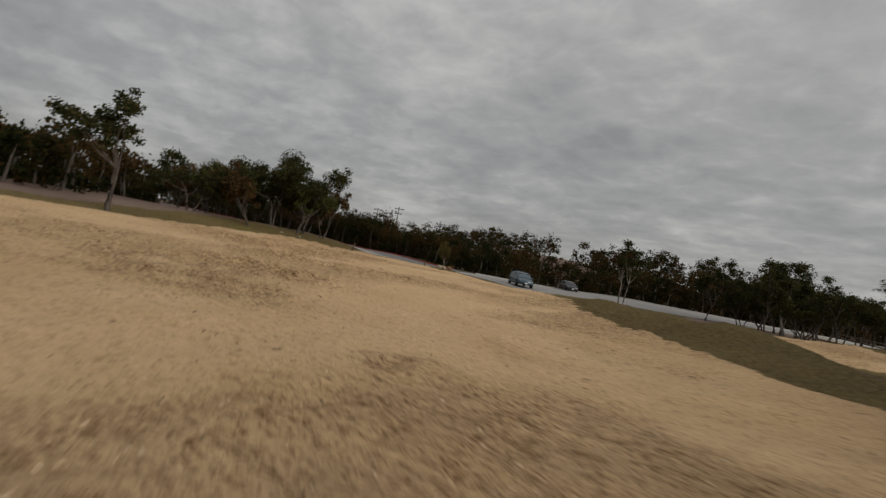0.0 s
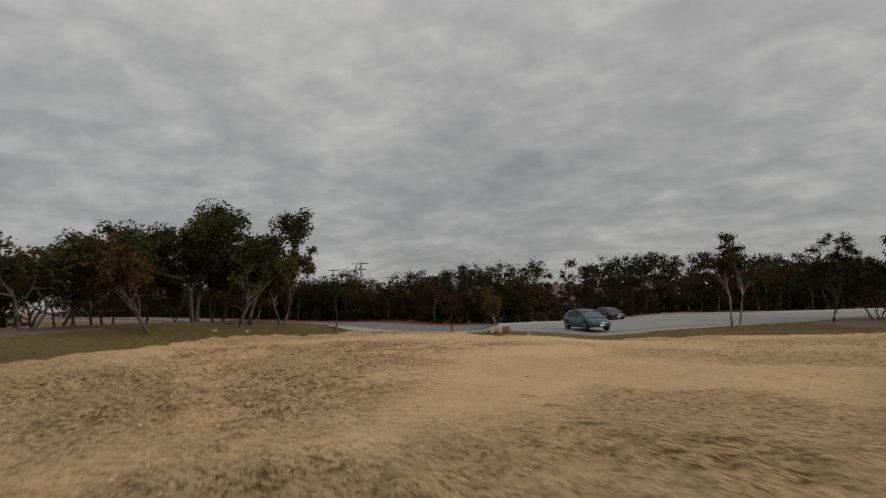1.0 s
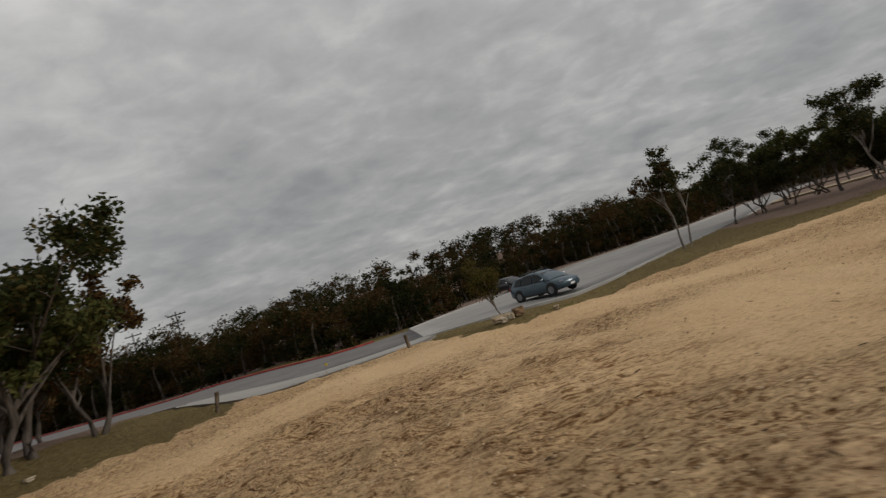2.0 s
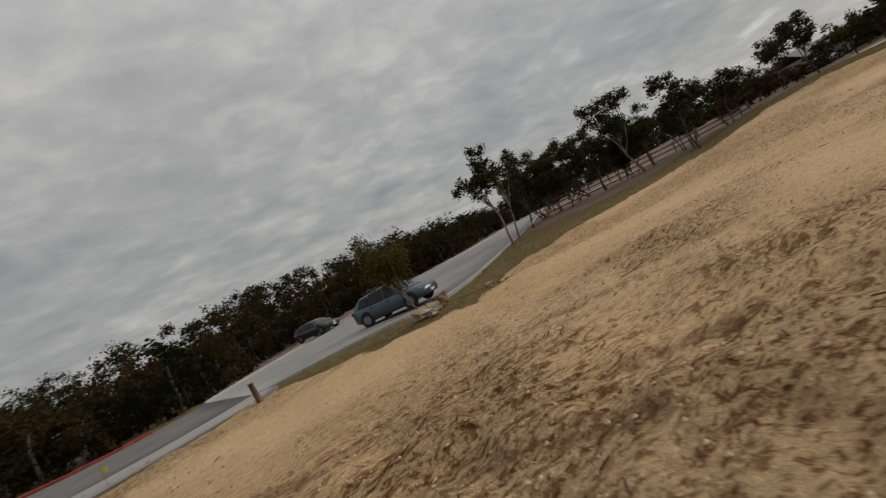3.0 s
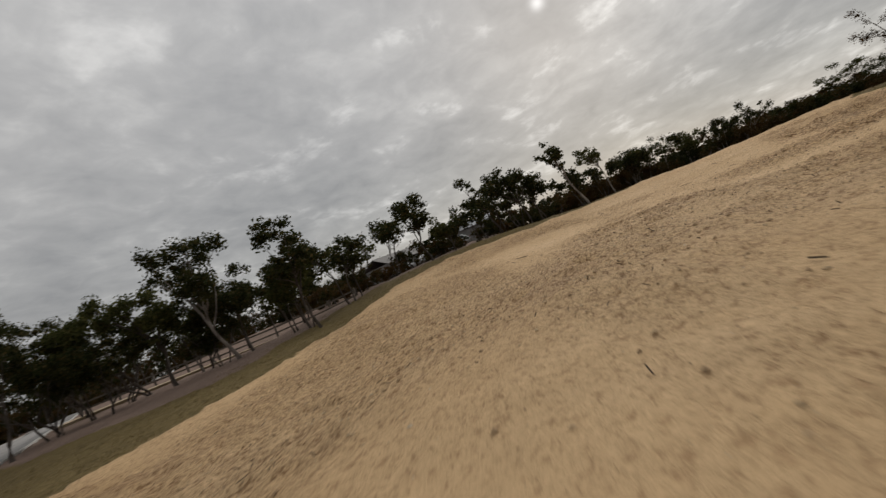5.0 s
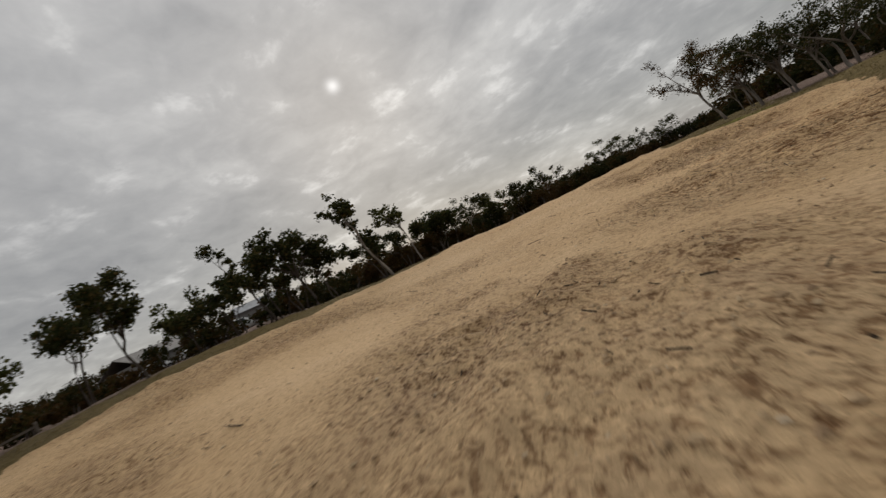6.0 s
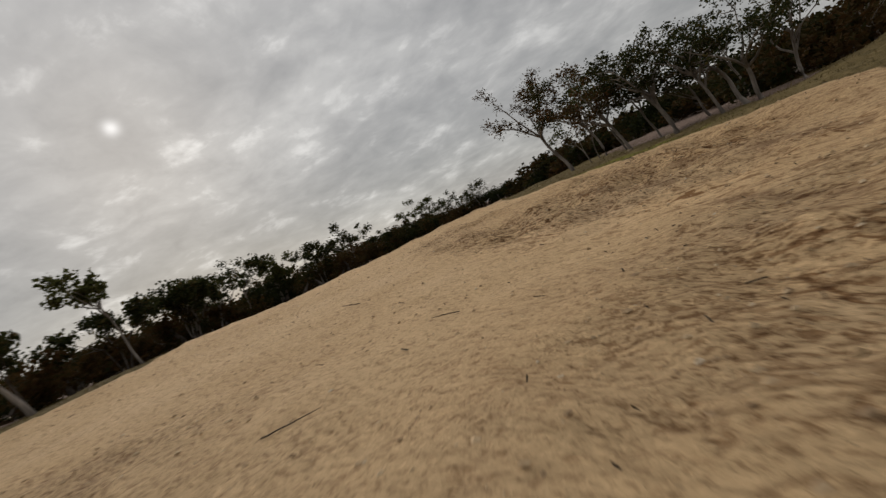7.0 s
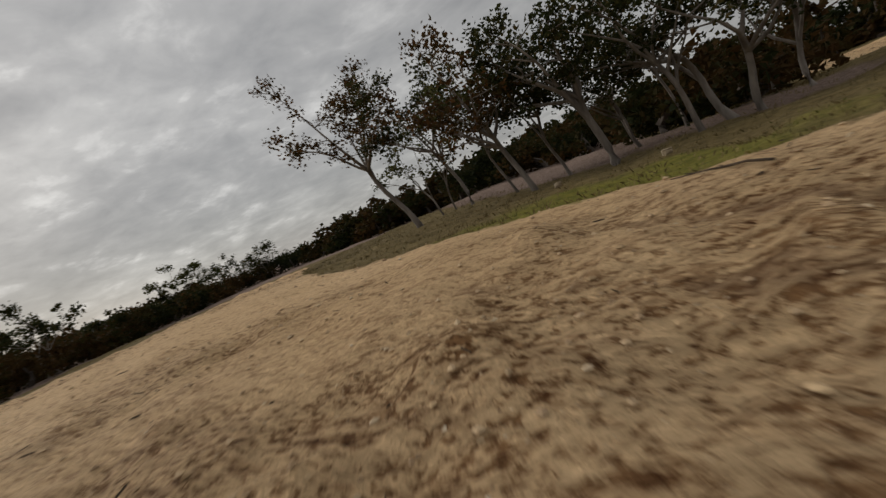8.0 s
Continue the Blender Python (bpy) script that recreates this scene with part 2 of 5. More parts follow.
EARTH = ground_material()
CONCRETE = paving_material("concrete_road", (0.262, 0.250, 0.237), (0.335, 0.320, 0.303))
ASPHALT = paving_material("worn_asphalt", (0.140, 0.130, 0.125), (0.195, 0.183, 0.176))
APRON = paving_material("apron_concrete", (0.300, 0.285, 0.262), (0.365, 0.345, 0.315))
KERB = paving_material("kerb_concrete", (0.34, 0.33, 0.31), (0.43, 0.415, 0.39))
RED_KERB = simple("red_kerb_paint", (0.33, 0.045, 0.035), 0.7, vary=0.35, scale=3.0)
BARK = bark_material("grey_oak_bark", (0.032, 0.025, 0.020), (0.120, 0.100, 0.083))
BARK_PALE = bark_material("pale_lichened_bark", (0.085, 0.070, 0.058), (0.300, 0.262, 0.225))
OAK = leaf_material("live_oak_leaves", [(0.0, (0.019, 0.025, 0.009)), (0.5, (0.038, 0.046, 0.016)), (0.8, (0.062, 0.060, 0.021)), (1.0, (0.105, 0.076, 0.028))])
RUSSET = leaf_material("russet_leaves", [(0.0, (0.034, 0.029, 0.012)), (0.5, (0.078, 0.047, 0.019)), (0.8, (0.137, 0.065, 0.026)), (1.0, (0.065, 0.060, 0.021))])
OLIVE = leaf_material("olive_leaves", [(0.0, (0.038, 0.047, 0.015)), (0.5, (0.073, 0.081, 0.026)), (1.0, (0.124, 0.113, 0.040))])
SAPLING_LEAF = leaf_material("yellowing_leaves", [(0.0, (0.042, 0.046, 0.012)), (0.5, (0.085, 0.078, 0.022)), (1.0, (0.140, 0.100, 0.030))])

# ---- the lie of the land ----


def ease(u):
    u = np.clip(u, 0.0, 1.0)
    return u * u * (3 - 2 * u)


def land(x, y):
    """Height of the open ground, before clods and ruts."""
    x, y = np.asarray(x, float), np.asarray(y, float)
    # the field climbs to a low crest in the east
    z = -0.05 + 0.76 * ease((x - 28) / 14) * (1 - 0.85 * ease((y - 30) / 16)) - 0.46 * ease((x - 37) / 9) * (1 - ease((y - 9) / 9))
    # a low bank along the north-eastern rim, another under the eastern grove
    z = z + 0.30 * np.exp(-(((x - 34.5) / 6.0) ** 2) - ((y - 25.0) / 4.2) ** 2) + 0.62 * np.exp(-(((x - 36.5) / 10) ** 2) - (np.where(y > 30.5, (y - 30.5) / 14.0, (y - 30.5) / 7.0)) ** 2)
    z = z + 0.46 * ease((11.8 - y) / 3.6) * ease((x - 23) / 5) * (1 - 0.75 * ease((x - 29) / 10)) * (1 - 0.6 * ease((2 - y) / 10))
    # the wooded west side
    z = z + 0.9 * ease((-x - 5) / 8) * (1 - 0.75 * ease((y - 24) / 12)) * (0.25 + 0.75 * ease((y - 1) / 14)) * (1 - 0.9 * ease((-x - 15) / 8) * ease((y - 12) / 6))
    # the sapling's mound, and a swale along the road
    z = z - 0.2 * ease((y - 27) / 6) * (1 - ease((x - 8) / 8))
    z = z + 0.24 * np.exp(-(((x - 3.8) / 2.2) ** 2) - ((y - 25.8) / 1.6) ** 2)
    z = z - 0.44 * np.exp(-(((y - 28.6 + 0.24 * (x - 12)) / 4.0) ** 2)) * ease((x - 5) / 4) * ease((25 - x) / 8)
    z = z + 7.0 * ease((y - 66.0 - 0.45 * np.maximum(x, 0)) / 60.0) * ease((90 - x) / 60) * ease((x + 70) / 50)
    # a low grassy hump between the two halves of the field
    u = np.clip(((x - 18.6) * 5.4 - (y - 13.0) * 10.4) / 137.3, 0.0, 1.0)
    z = z + 0.30 * np.exp(-((np.hypot(x - 18.6 - 5.4 * u, y - 13.0 + 10.4 * u) / 2.0) ** 2))
    u = np.clip(((x - 20.2) * 5.0 - (y - 12.0) * 6.5) / 67.25, 0.0, 1.0)
    z = z + (0.58 + 0.24 * u) * np.exp(-((np.hypot(x - 20.2 - 5.0 * u, y - 12.0 + 6.5 * u) / 1.9) ** 2)) + 0.2 * np.exp(-(((x - 26.8) / 1.8) ** 2) - ((y - 3.4) / 2.6) ** 2)
    # a swell in the sand, and the road climbing away northwards
    u = np.clip(((x - 14.0) * 5.0 - (y - 22.8) * 2.0) / 29.0, 0.0, 1.0)
    z = z + 0.14 * np.exp(-((np.hypot(x - 14.0 - 5.0 * u, y - 22.8 + 2.0 * u) / 1.9) ** 2))
    z = z + 0.55 * ease((y - 40) / 24) * ease((x - 4) / 10)
    # the parking ground beyond the grove stands a little higher
    return z + (0.5 * ease((x - 44) / 9) + 0.9 * ease((x - 58) / 16)) * ease((y - 20) / 14) * (1 - 0.6 * ease((y - 60) / 30))


def hash_grid(ix, iy, seed):
    h = (ix.astype(np.int64) * 374761393 + iy.astype(np.int64) * 668265263 + seed * 974634777) & 0x7FFFFFFF
    h = ((h ^ (h >> 13)) * 1274126177) & 0x7FFFFFFF
    return ((h ^ (h >> 16)) & 0xFFFF) / 65535.0


def value_noise(x, y, seed):
    ix, iy = np.floor(x), np.floor(y)
    u, v = ease(x - ix), ease(y - iy)
    a, b = hash_grid(ix, iy, seed), hash_grid(ix + 1, iy, seed)
    c, d = hash_grid(ix, iy + 1, seed), hash_grid(ix + 1, iy + 1, seed)
    return (a * (1 - u) + b * u) * (1 - v) + (c * (1 - u) + d * u) * v


def fractal(x, y, seed, octaves=4):
    total, amp, norm = 0.0, 1.0, 0.0
    for o in range(octaves):
        total = total + amp * value_noise(x * 2**o + 17.3 * o, y * 2**o - 9.1 * o, seed + o)
        norm, amp = norm + amp, amp * 0.55
    return total / norm


# outline of the sandy field, round by the drive, the roadside, the groves and back
FIELD = [(0.3, 30.2), (1.6, 28.2), (2.4, 25.2), (4.2, 24.0), (6.2, 25.0), (7.6, 28.4), (9.6, 31.0), (12.0, 31.6), (15.0, 31.6), (18.4, 31.0), (21.5, 30.5),
         (25.0, 30.3), (29.0, 30.7), (32.0, 30.2), (33.2, 28.4), (33.5, 26.8), (33.7, 25.2), (34.5, 23.3), (36.3, 21.5), (38.9, 18.7), (42.4, 15.4), (46.0, 11.5), (49.0, 7.0), (51.0, 2.0), (52.5, -3.0), (53.0, -9.0), (47.0, -5.0), (42.0, 1.2), (38.4, 5.2), (36.6, 6.6),
         (34.6, 7.25), (33.0, 7.8), (31.4, 8.0), (29.8, 8.4), (28.4, 8.6), (27.0, 9.0), (25.4, 10.0), (23.6, 11.6), (21.8, 13.4), (20.2, 14.6), (18.7, 15.0), (17.7, 14.0), (18.2, 12.0),
         (19.7, 8.8), (21.7, 5.2), (23.6, 2.6), (25.0, 0.9), (26.1, -0.6), (27.5, -1.9), (27.8, -5.0), (28.0, -15.0), (21.0, -19.0), (8.0, -15.0), (-4.0, -13.0), (-5.6, -2.0), (-7.0, 8.0),
         (-7.3, 14.0), (-8.0, 17.5), (-7.4, 21.0), (-6.2, 24.8), (-6.9, 27.6), (-6.6, 29.4)]


def signed_distance(x, y, ring):
    """Metres inside (positive) or outside a closed outline."""
    best, inside = np.full(x.shape, 1e9), np.zeros(x.shape, bool)
    for (ax, ay), (bx, by) in zip(ring, ring[1:] + ring[:1]):
        dx, dy = bx - ax, by - ay
        u = np.clip(((x - ax) * dx + (y - ay) * dy) / (dx * dx + dy * dy), 0, 1)
        best = np.minimum(best, np.hypot(x - ax - u * dx, y - ay - u * dy))
        crosses = ((ay > y) != (by > y)) & (x < dx * (y - ay) / (dy if dy else 1e-9) + ax)
        inside ^= crosses
    return np.where(inside, best, -best)


def spots_at(x, y, spots, soft=1.3):
    """Fading ellipses: one inside, nought outside."""
    m = np.zeros_like(x)
    for cx, cy, rx, ry in spots:
        m = np.maximum(m, ease(1.6 - soft * np.hypot((x - cx) / rx, (y - cy) / ry)))
    return m


def rough_mask(x, y):
    """Where the sand is churned into clods, in ragged patches between raked flats."""
    ragged = fractal(x * 0.5, y * 0.5, 77, 3)
    m = 0.18 + 0.55 * ease((fractal(x * 0.16 + 3.1, y * 0.16 - 2.2, 5, 3) - 0.42) / 0.14)
    churned = spots_at(x, y, [(1.5, 7.0, 7.0, 6.0), (9.5, 2.4, 4.5, 2.6), (13.6, -2.6, 3.6, 2.6), (14.5, -6.4, 4.0, 2.4), (11.9, 6.0, 2.0, 1.5), (-1.5, 13.5, 5.0, 4.0), (0.2, 18.2, 3.4, 2.4), (2.8, 16.2, 3.6, 3.0),
                              (3.0, 13.0, 4.0, 2.6), (5.5, 19.8, 3.0, 1.6), (22.0, 20.4, 4.0, 2.2), (24.5, 14.2, 4.0, 2.4), (32.0, 10.4, 5.6, 2.2), (21.6, -7.7, 1.0, 0.8)])
    m = np.maximum(m, churned * (0.35 + 0.65 * ease((ragged - 0.34) / 0.16)))
    flat = spots_at(x, y, [(16.6, 1.2, 3.0, 6.0), (8.6, 10.0, 1.8, 5.0), (7.6, 17.4, 2.8, 2.4), (10.0, 23.4, 4.5, 1.8), (27.4, 23.0, 3.4, 2.6), (1.0, 24.0, 3.0, 2.6)])
    return m * (1 - 0.85 * flat)


def churn_mask(x, y):
    """Where wheels have torn the sand into treads."""
    m = spots_at(x, y, [(2.0, 7.6, 6.0, 5.0), (9.0, 3.0, 3.5, 2.4), (11.9, 6.0, 1.8, 1.3), (13.4, -2.2, 3.0, 2.0), (-3.5, 14.0, 4.0, 5.0), (0.2, 18.4, 3.0, 2.0), (3.0, 16.0, 3.2, 2.4),
                        (2.4, 13.4, 3.4, 2.2), (28.5, 11.2, 5.5, 2.2), (24.8, 14.6, 3.6, 2.2), (21.6, -7.7, 0.9, 0.7)])
    return m * ease((fractal(x * 0.55 + 5.0, y * 0.55, 61, 3) - 0.30) / 0.22)


RUTS = [[(0.2, 17.7), (0.5, 17.35), (0.9, 16.8)], [(-1.4, 20.6), (0.3, 19.0), (1.0, 18.2), (1.7, 17.5), (2.6, 16.8), (4.4, 15.8), (7.0, 15.0)], [(2.3, 20.4), (3.3, 19.5), (4.3, 18.4), (5.0, 17.0)], [(-0.5, 16.6), (1.2, 15.2), (3.2, 14.4)],
        [(36.0, 6.9), (33.0, 8.5), (30.0, 9.9), (27.0, 11.0)], [(33.6, 9.2), (31.0, 10.4), (28.4, 11.2), (25.0, 13.0)], [(31.0, 11.6), (28.6, 12.4), (26.4, 14.0)], [(-5.0, 12.0), (-2.0, 13.4), (1.0, 13.0)]]


def rut_mask(x, y):
    """Wheel ruts dug down to the reddish subsoil."""
    best = np.full(x.shape, 1e9)
    for line in RUTS:
        for (ax, ay), (bx, by) in zip(line, line[1:]):
            dx, dy = bx - ax, by - ay
            u = np.clip(((x - ax) * dx + (y - ay) * dy) / (dx * dx + dy * dy), 0, 1)
            best = np.minimum(best, np.hypot(x - ax - u * dx, y - ay - u * dy))
    best = best + (fractal(x * 1.3, y * 1.3, 91, 3) - 0.5) * 0.35
    return np.exp(-((best / 0.10) ** 2)) * ease((fractal(x * 0.6 + 4.0, y * 0.6, 93, 2) - 0.28) / 0.25)


def relief(x, y, inside):
    """Clods, wheel ruts and raked lines in the sand; hummocks in the grass."""
    ruts = 0.035 * np.sin((x * 0.55 + y * 0.83) * 5.2 + 3 * fractal(x * 0.3, y * 0.3, 21, 2)) * rough_mask(x, y)
    clods = (fractal(x * 2.6, y * 2.6, 11, 3) - 0.5) * (0.05 + 0.16 * rough_mask(x, y) + 0.08 * churn_mask(x, y))
    soft = (fractal(x * 0.45, y * 0.45, 31, 3) - 0.5) * 0.16
    rough = (fractal(x * 1.4, y * 1.4, 41, 4) - 0.5) * 0.22
    clods = clods - 0.025 * rut_mask(x, y)
    return np.where(inside, ruts + clods + soft, rough * 0.8 + soft)


def steps(*stops):
    out = [np.arange(a, b, s) for a, b, s in stops]
    return np.unique(np.concatenate(out).round(4))


def sheet(name, xs, ys, material):
    """The one ground sheet, fine where it is passed low, coarse out to the horizon."""
    gx, gy = np.meshgrid(xs, ys)
    sd = signed_distance(gx, gy, FIELD)
    near = ease((150 - np.hypot(gx - 12, gy - 12)) / 60)
    z = land(gx, gy) + relief(gx, gy, sd > 0) * near
    z = z + 0.06 * ease((sd + 0.2) / 0.5) - 0.05
    on_road = np.maximum(road_mask(gx, gy), 0)
    z = np.where(on_road > 0, land(gx, gy) - 0.10, z)
    nx, ny = len(xs), len(ys)
    me = bpy.data.meshes.new(name)
    me.vertices.add(nx * ny)
    me.vertices.foreach_set("co", np.stack([gx, gy, z], -1).astype(np.float32).ravel())
    idx = np.arange(nx * ny).reshape(ny, nx)
    quads = np.stack([idx[:-1, :-1], idx[:-1, 1:], idx[1:, 1:], idx[1:, :-1]], -1).reshape(-1, 4)
    me.loops.add(quads.size)
    me.loops.foreach_set("vertex_index", quads.ravel().astype(np.int32))
    me.polygons.add(len(quads))
    me.polygons.foreach_set("loop_start", (np.arange(len(quads)) * 4).astype(np.int32))
    me.polygons.foreach_set("use_smooth", np.ones(len(quads), bool))
    me.update(calc_edges=True)
    bed = ease((-sd - 3.4) / 2.0)
    bed = bed * np.maximum(ease((x_band(gx, gy)) / 1.0), 0)
    green = np.exp(-(((gx - 32.0) / 2.4) ** 2) - ((gy - 7.3) / 1.2) ** 2) + 0.5 * np.exp(-(((gx + 8.6) / 1.6) ** 2) - ((gy - 14) / 4.0) ** 2)
    green = green + 0.9 * np.exp(-(((gx + 5.0) / 3.0) ** 2) - ((gy - 44.6) / 1.2) ** 2) + 0.55 * np.exp(-(((gx - 6.3) / 2.5) ** 2) - ((gy - 26.2) / 1.2) ** 2)
    for key, values in (("sand", sd.clip(-8, 8)), ("rough", rough_mask(gx, gy)), ("churn", churn_mask(gx, gy)), ("rut", rut_mask(gx, gy)), ("mulch", bed), ("green", green)):
        a = me.attributes.new(key, "FLOAT", "POINT")
        a.data.foreach_set("value", values.astype(np.float32).ravel())
    me.materials.append(material)
    return new(name, me)


def x_band(x, y):
    """Mulched beds: under the roadside grove, under the eastern grove and the woods."""
    east = ease((x - 21) / 4) * ease((53 - y) / 6)
    west = ease((-7.5 - x) / 2) * ease((36 - y) / 4)
    south, north = ease((6 - y) / 3), ease((y - 47) / 6)
    return np.maximum(np.maximum(east, west), np.maximum(south, north))


# ---- paved ways: a concrete road bending into an older asphalt street ----
ROAD_NEAR = [(0.2, 34.2), (2.6, 34.2), (5.0, 33.4), (8.1, 33.1), (10.0, 33.8), (12.8, 35.9), (19.4, 42.6), (27.0, 49.4), (42.0, 65.0), (75.0, 99.0)]
ROAD_FAR = [(-1.4, 44.3), (1.8, 50.0), (6.4, 54.9), (12.0, 56.0), (20.5, 58.5), (30.0, 65.0), (44.0, 79.0), (74.0, 110.0)]
STREET_NEAR = [(-120.0, 70.5), (-90.0, 66.5), (-75.0, 62.0), (-60.0, 56.0), (-44.0, 49.0), (-28.0, 42.0), (-19.0, 38.0), (-11.0, 34.0), (-7.0, 32.8), (-4.0, 32.3), (-1.7, 32.8), (0.2, 34.2)]
STREET_FAR = [(-120.0, 78.5), (-90.0, 74.5), (-75.0, 70.0), (-60.0, 64.2), (-42.0, 56.6), (-28.0, 50.6), (-20.0, 47.4), (-12.8, 43.4), (-9.3, 42.3), (-6.0, 42.1), (-3.9, 42.6), (-1.4, 44.3)]
APRON_NEAR = [(-10.2, 29.0), (-7.2, 27.4), (-4.6, 27.3), (-2.9, 27.8), (-1.2, 28.6), (0.2, 30.2), (0.9, 33.0)]
APRON_FAR = [(-13.0, 35.0), (-11.0, 34.0), (-7.0, 32.8), (-4.0, 32.3), (-1.7, 32.8), (-0.6, 33.6), (0.2, 34.2)]
PAVED = [STREET_NEAR + ROAD_NEAR[1:] + ROAD_FAR[::-1] + STREET_FAR[-2::-1], APRON_NEAR + APRON_FAR[::-1]]


def road_mask(x, y):
    """Positive on the paving."""
    return np.maximum(signed_distance(x, y, PAVED[0]), signed_distance(x, y, PAVED[1]))


def resample(line, n):
    p = np.array(line, float)
    d = np.r_[0, np.cumsum(np.hypot(*np.diff(p, axis=0).T))]
    s = np.linspace(0, d[-1], n)
    # a rounded line through the stops
    out = np.stack([np.interp(s, d, p[:, 0]), np.interp(s, d, p[:, 1])], 1)
    for _ in range(3):
        out[1:-1] = 0.25 * out[:-2] + 0.5 * out[1:-1] + 0.25 * out[2:]
    return out


def mesh_object(name, verts, faces, material, parent=None, smooth=False):
    me = bpy.data.meshes.new(name)
    me.from_pydata([tuple(map(float, v)) for v in verts], [], faces)
    me.update()
    if smooth:
        me.polygons.foreach_set("use_smooth", np.ones(len(me.polygons), bool))
    me.materials.append(material)
    ob = new(name, me)
    ob.parent = parent
    return ob


def ribbon(name, near, far, material, along=60, across=6, lift=0.02, thick=0.16):
    """A paved strip between two edge lines, with thickness, laid on the land."""
    a, b = resample(near, along), resample(far, along)
    verts, faces = [], []
    for i in range(along):
        for j in range(across + 1):
            u = j / across
            x, y = a[i] * (1 - u) + b[i] * u
            verts.append((x, y, float(land(x, y)) + lift + 0.03 * math.sin(math.pi * u)))
    w = across + 1
    for i in range(along - 1):
        for j in range(across):
            k = i * w + j
            faces.append((k, k + w, k + w + 1, k + 1))
    n = len(verts)
    rim = [i * w for i in range(along)] + [(along - 1) * w + j for j in range(1, w)] + [i * w + across for i in range(along - 2, -1, -1)] + [j for j in range(across - 1, 0, -1)]
    for k in rim:
        x, y, z = verts[k]
        verts.append((x, y, z - thick))
    m = len(rim)
    for i in range(m):
        faces.append((rim[i], rim[(i + 1) % m], n + (i + 1) % m, n + i))
    return mesh_object(name, verts, faces, material, smooth=True)


def kerb(name, line, material, along=50, width=0.16, high=0.14, gap=0.02, parent=None):
    """A kerb as a real step with a rounded top edge, along an edge line."""
    p = resample(line, along)
    t = np.gradient(p, axis=0)
    t /= np.linalg.norm(t, axis=1)[:, None]
    side = np.stack([-t[:, 1], t[:, 0]], 1)
    prof = [(0.0, -0.15), (0.0, high - 0.02), (0.025, high), (width - 0.025, high), (width, high - 0.02), (width, -0.15)]
    verts, faces = [], []
    for i in range(along):
        base = float(land(*p[i]))
        for o, h in prof:
            q = p[i] + side[i] * (o + gap)
            verts.append((q[0], q[1], base + h))
    k = len(prof)
    for i in range(along - 1):
        for j in range(k - 1):
            faces.append((i * k + j, i * k + j + 1, (i + 1) * k + j + 1, (i + 1) * k + j))
    faces += [tuple(range(k)), tuple(range((along - 1) * k + k - 1, (along - 1) * k - 1, -1))]
    return mesh_object(name, verts, faces, material, parent)


xs = steps((-700, -80, 40), (-80, -24, 2.0), (-24, -10, 0.5), (-10, 40, 0.15), (40, 60, 0.5), (60, 120, 2.5), (120, 720, 40))
ys = steps((-700, -60, 40), (-60, -18, 2.0), (-18, -8, 0.4), (-8, 31, 0.15), (31, 52, 0.5), (52, 120, 2.5), (120, 720, 40))
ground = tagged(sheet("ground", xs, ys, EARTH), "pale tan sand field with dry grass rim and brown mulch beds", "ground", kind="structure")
road = tagged(ribbon("road", ROAD_NEAR, ROAD_FAR, CONCRETE), "light grey concrete road bending past the field", "road", kind="structure")
street = tagged(ribbon("street", STREET_NEAR, STREET_FAR, ASPHALT, 100), "worn grey asphalt street beside the woods", "road", kind="structure")
apron = tagged(ribbon("driveway", APRON_NEAR, APRON_FAR, APRON, 24, 5, 0.034), "pale concrete driveway apron joining street and field", "driveway", kind="structure")
tagged(kerb("kerb_red", STREET_FAR[:-1], RED_KERB, 100), "red-painted concrete kerb along the street's far edge", "kerb", kind="structure")
tagged(kerb("kerb_far", ROAD_FAR, KERB), "pale concrete kerb along the road's far edge", "kerb", kind="structure")
tagged(kerb("kerb_near", ROAD_NEAR[::-1], KERB, high=0.05), "low flush concrete kerb along the grass verge", "kerb", kind="structure")

# ---- trees ----


def tube(verts, faces, pts, radii, sides=6):
    """A tapered, bent limb as a ring-built tube."""
    pts = [Vector(p) for p in pts]
    start = len(verts)
    for i, (p, r) in enumerate(zip(pts, radii)):
        d = (pts[min(i + 1, len(pts) - 1)] - pts[max(i - 1, 0)]).normalized()
        a = d.orthogonal().normalized() if abs(d.z) > 0.99 else d.cross(Vector((0, 0, 1))).normalized()
        b = d.cross(a)
        for s in range(sides):
            ang = 2 * math.pi * s / sides
            q = p + (a * math.cos(ang) + b * math.sin(ang)) * r
            verts.append((q.x, q.y, q.z))
    for i in range(len(pts) - 1):
        for s in range(sides):
            k, n = start + i * sides + s, start + i * sides + (s + 1) % sides
            faces.append((k, n, n + sides, k + sides))
    faces.append(tuple(range(start + len(verts) - start - 1, len(verts) - sides - 1, -1)))


def bend(rng, a, b, n, wobble):
    """Points from a to b that wander like a grown limb."""
    a, b = Vector(a), Vector(b)
    off = Vector((rng.uniform(-1, 1), rng.uniform(-1, 1), rng.uniform(-0.3, 0.6))) * wobble
    off2 = Vector((rng.uniform(-1, 1), rng.uniform(-1, 1), rng.uniform(-0.4, 0.4))) * wobble * 0.6
    out = []
    for i in range(n + 1):
        u = i / n
        out.append(a.lerp(b, u) + off * math.sin(math.pi * u) + off2 * math.sin(2 * math.pi * u))
    return out


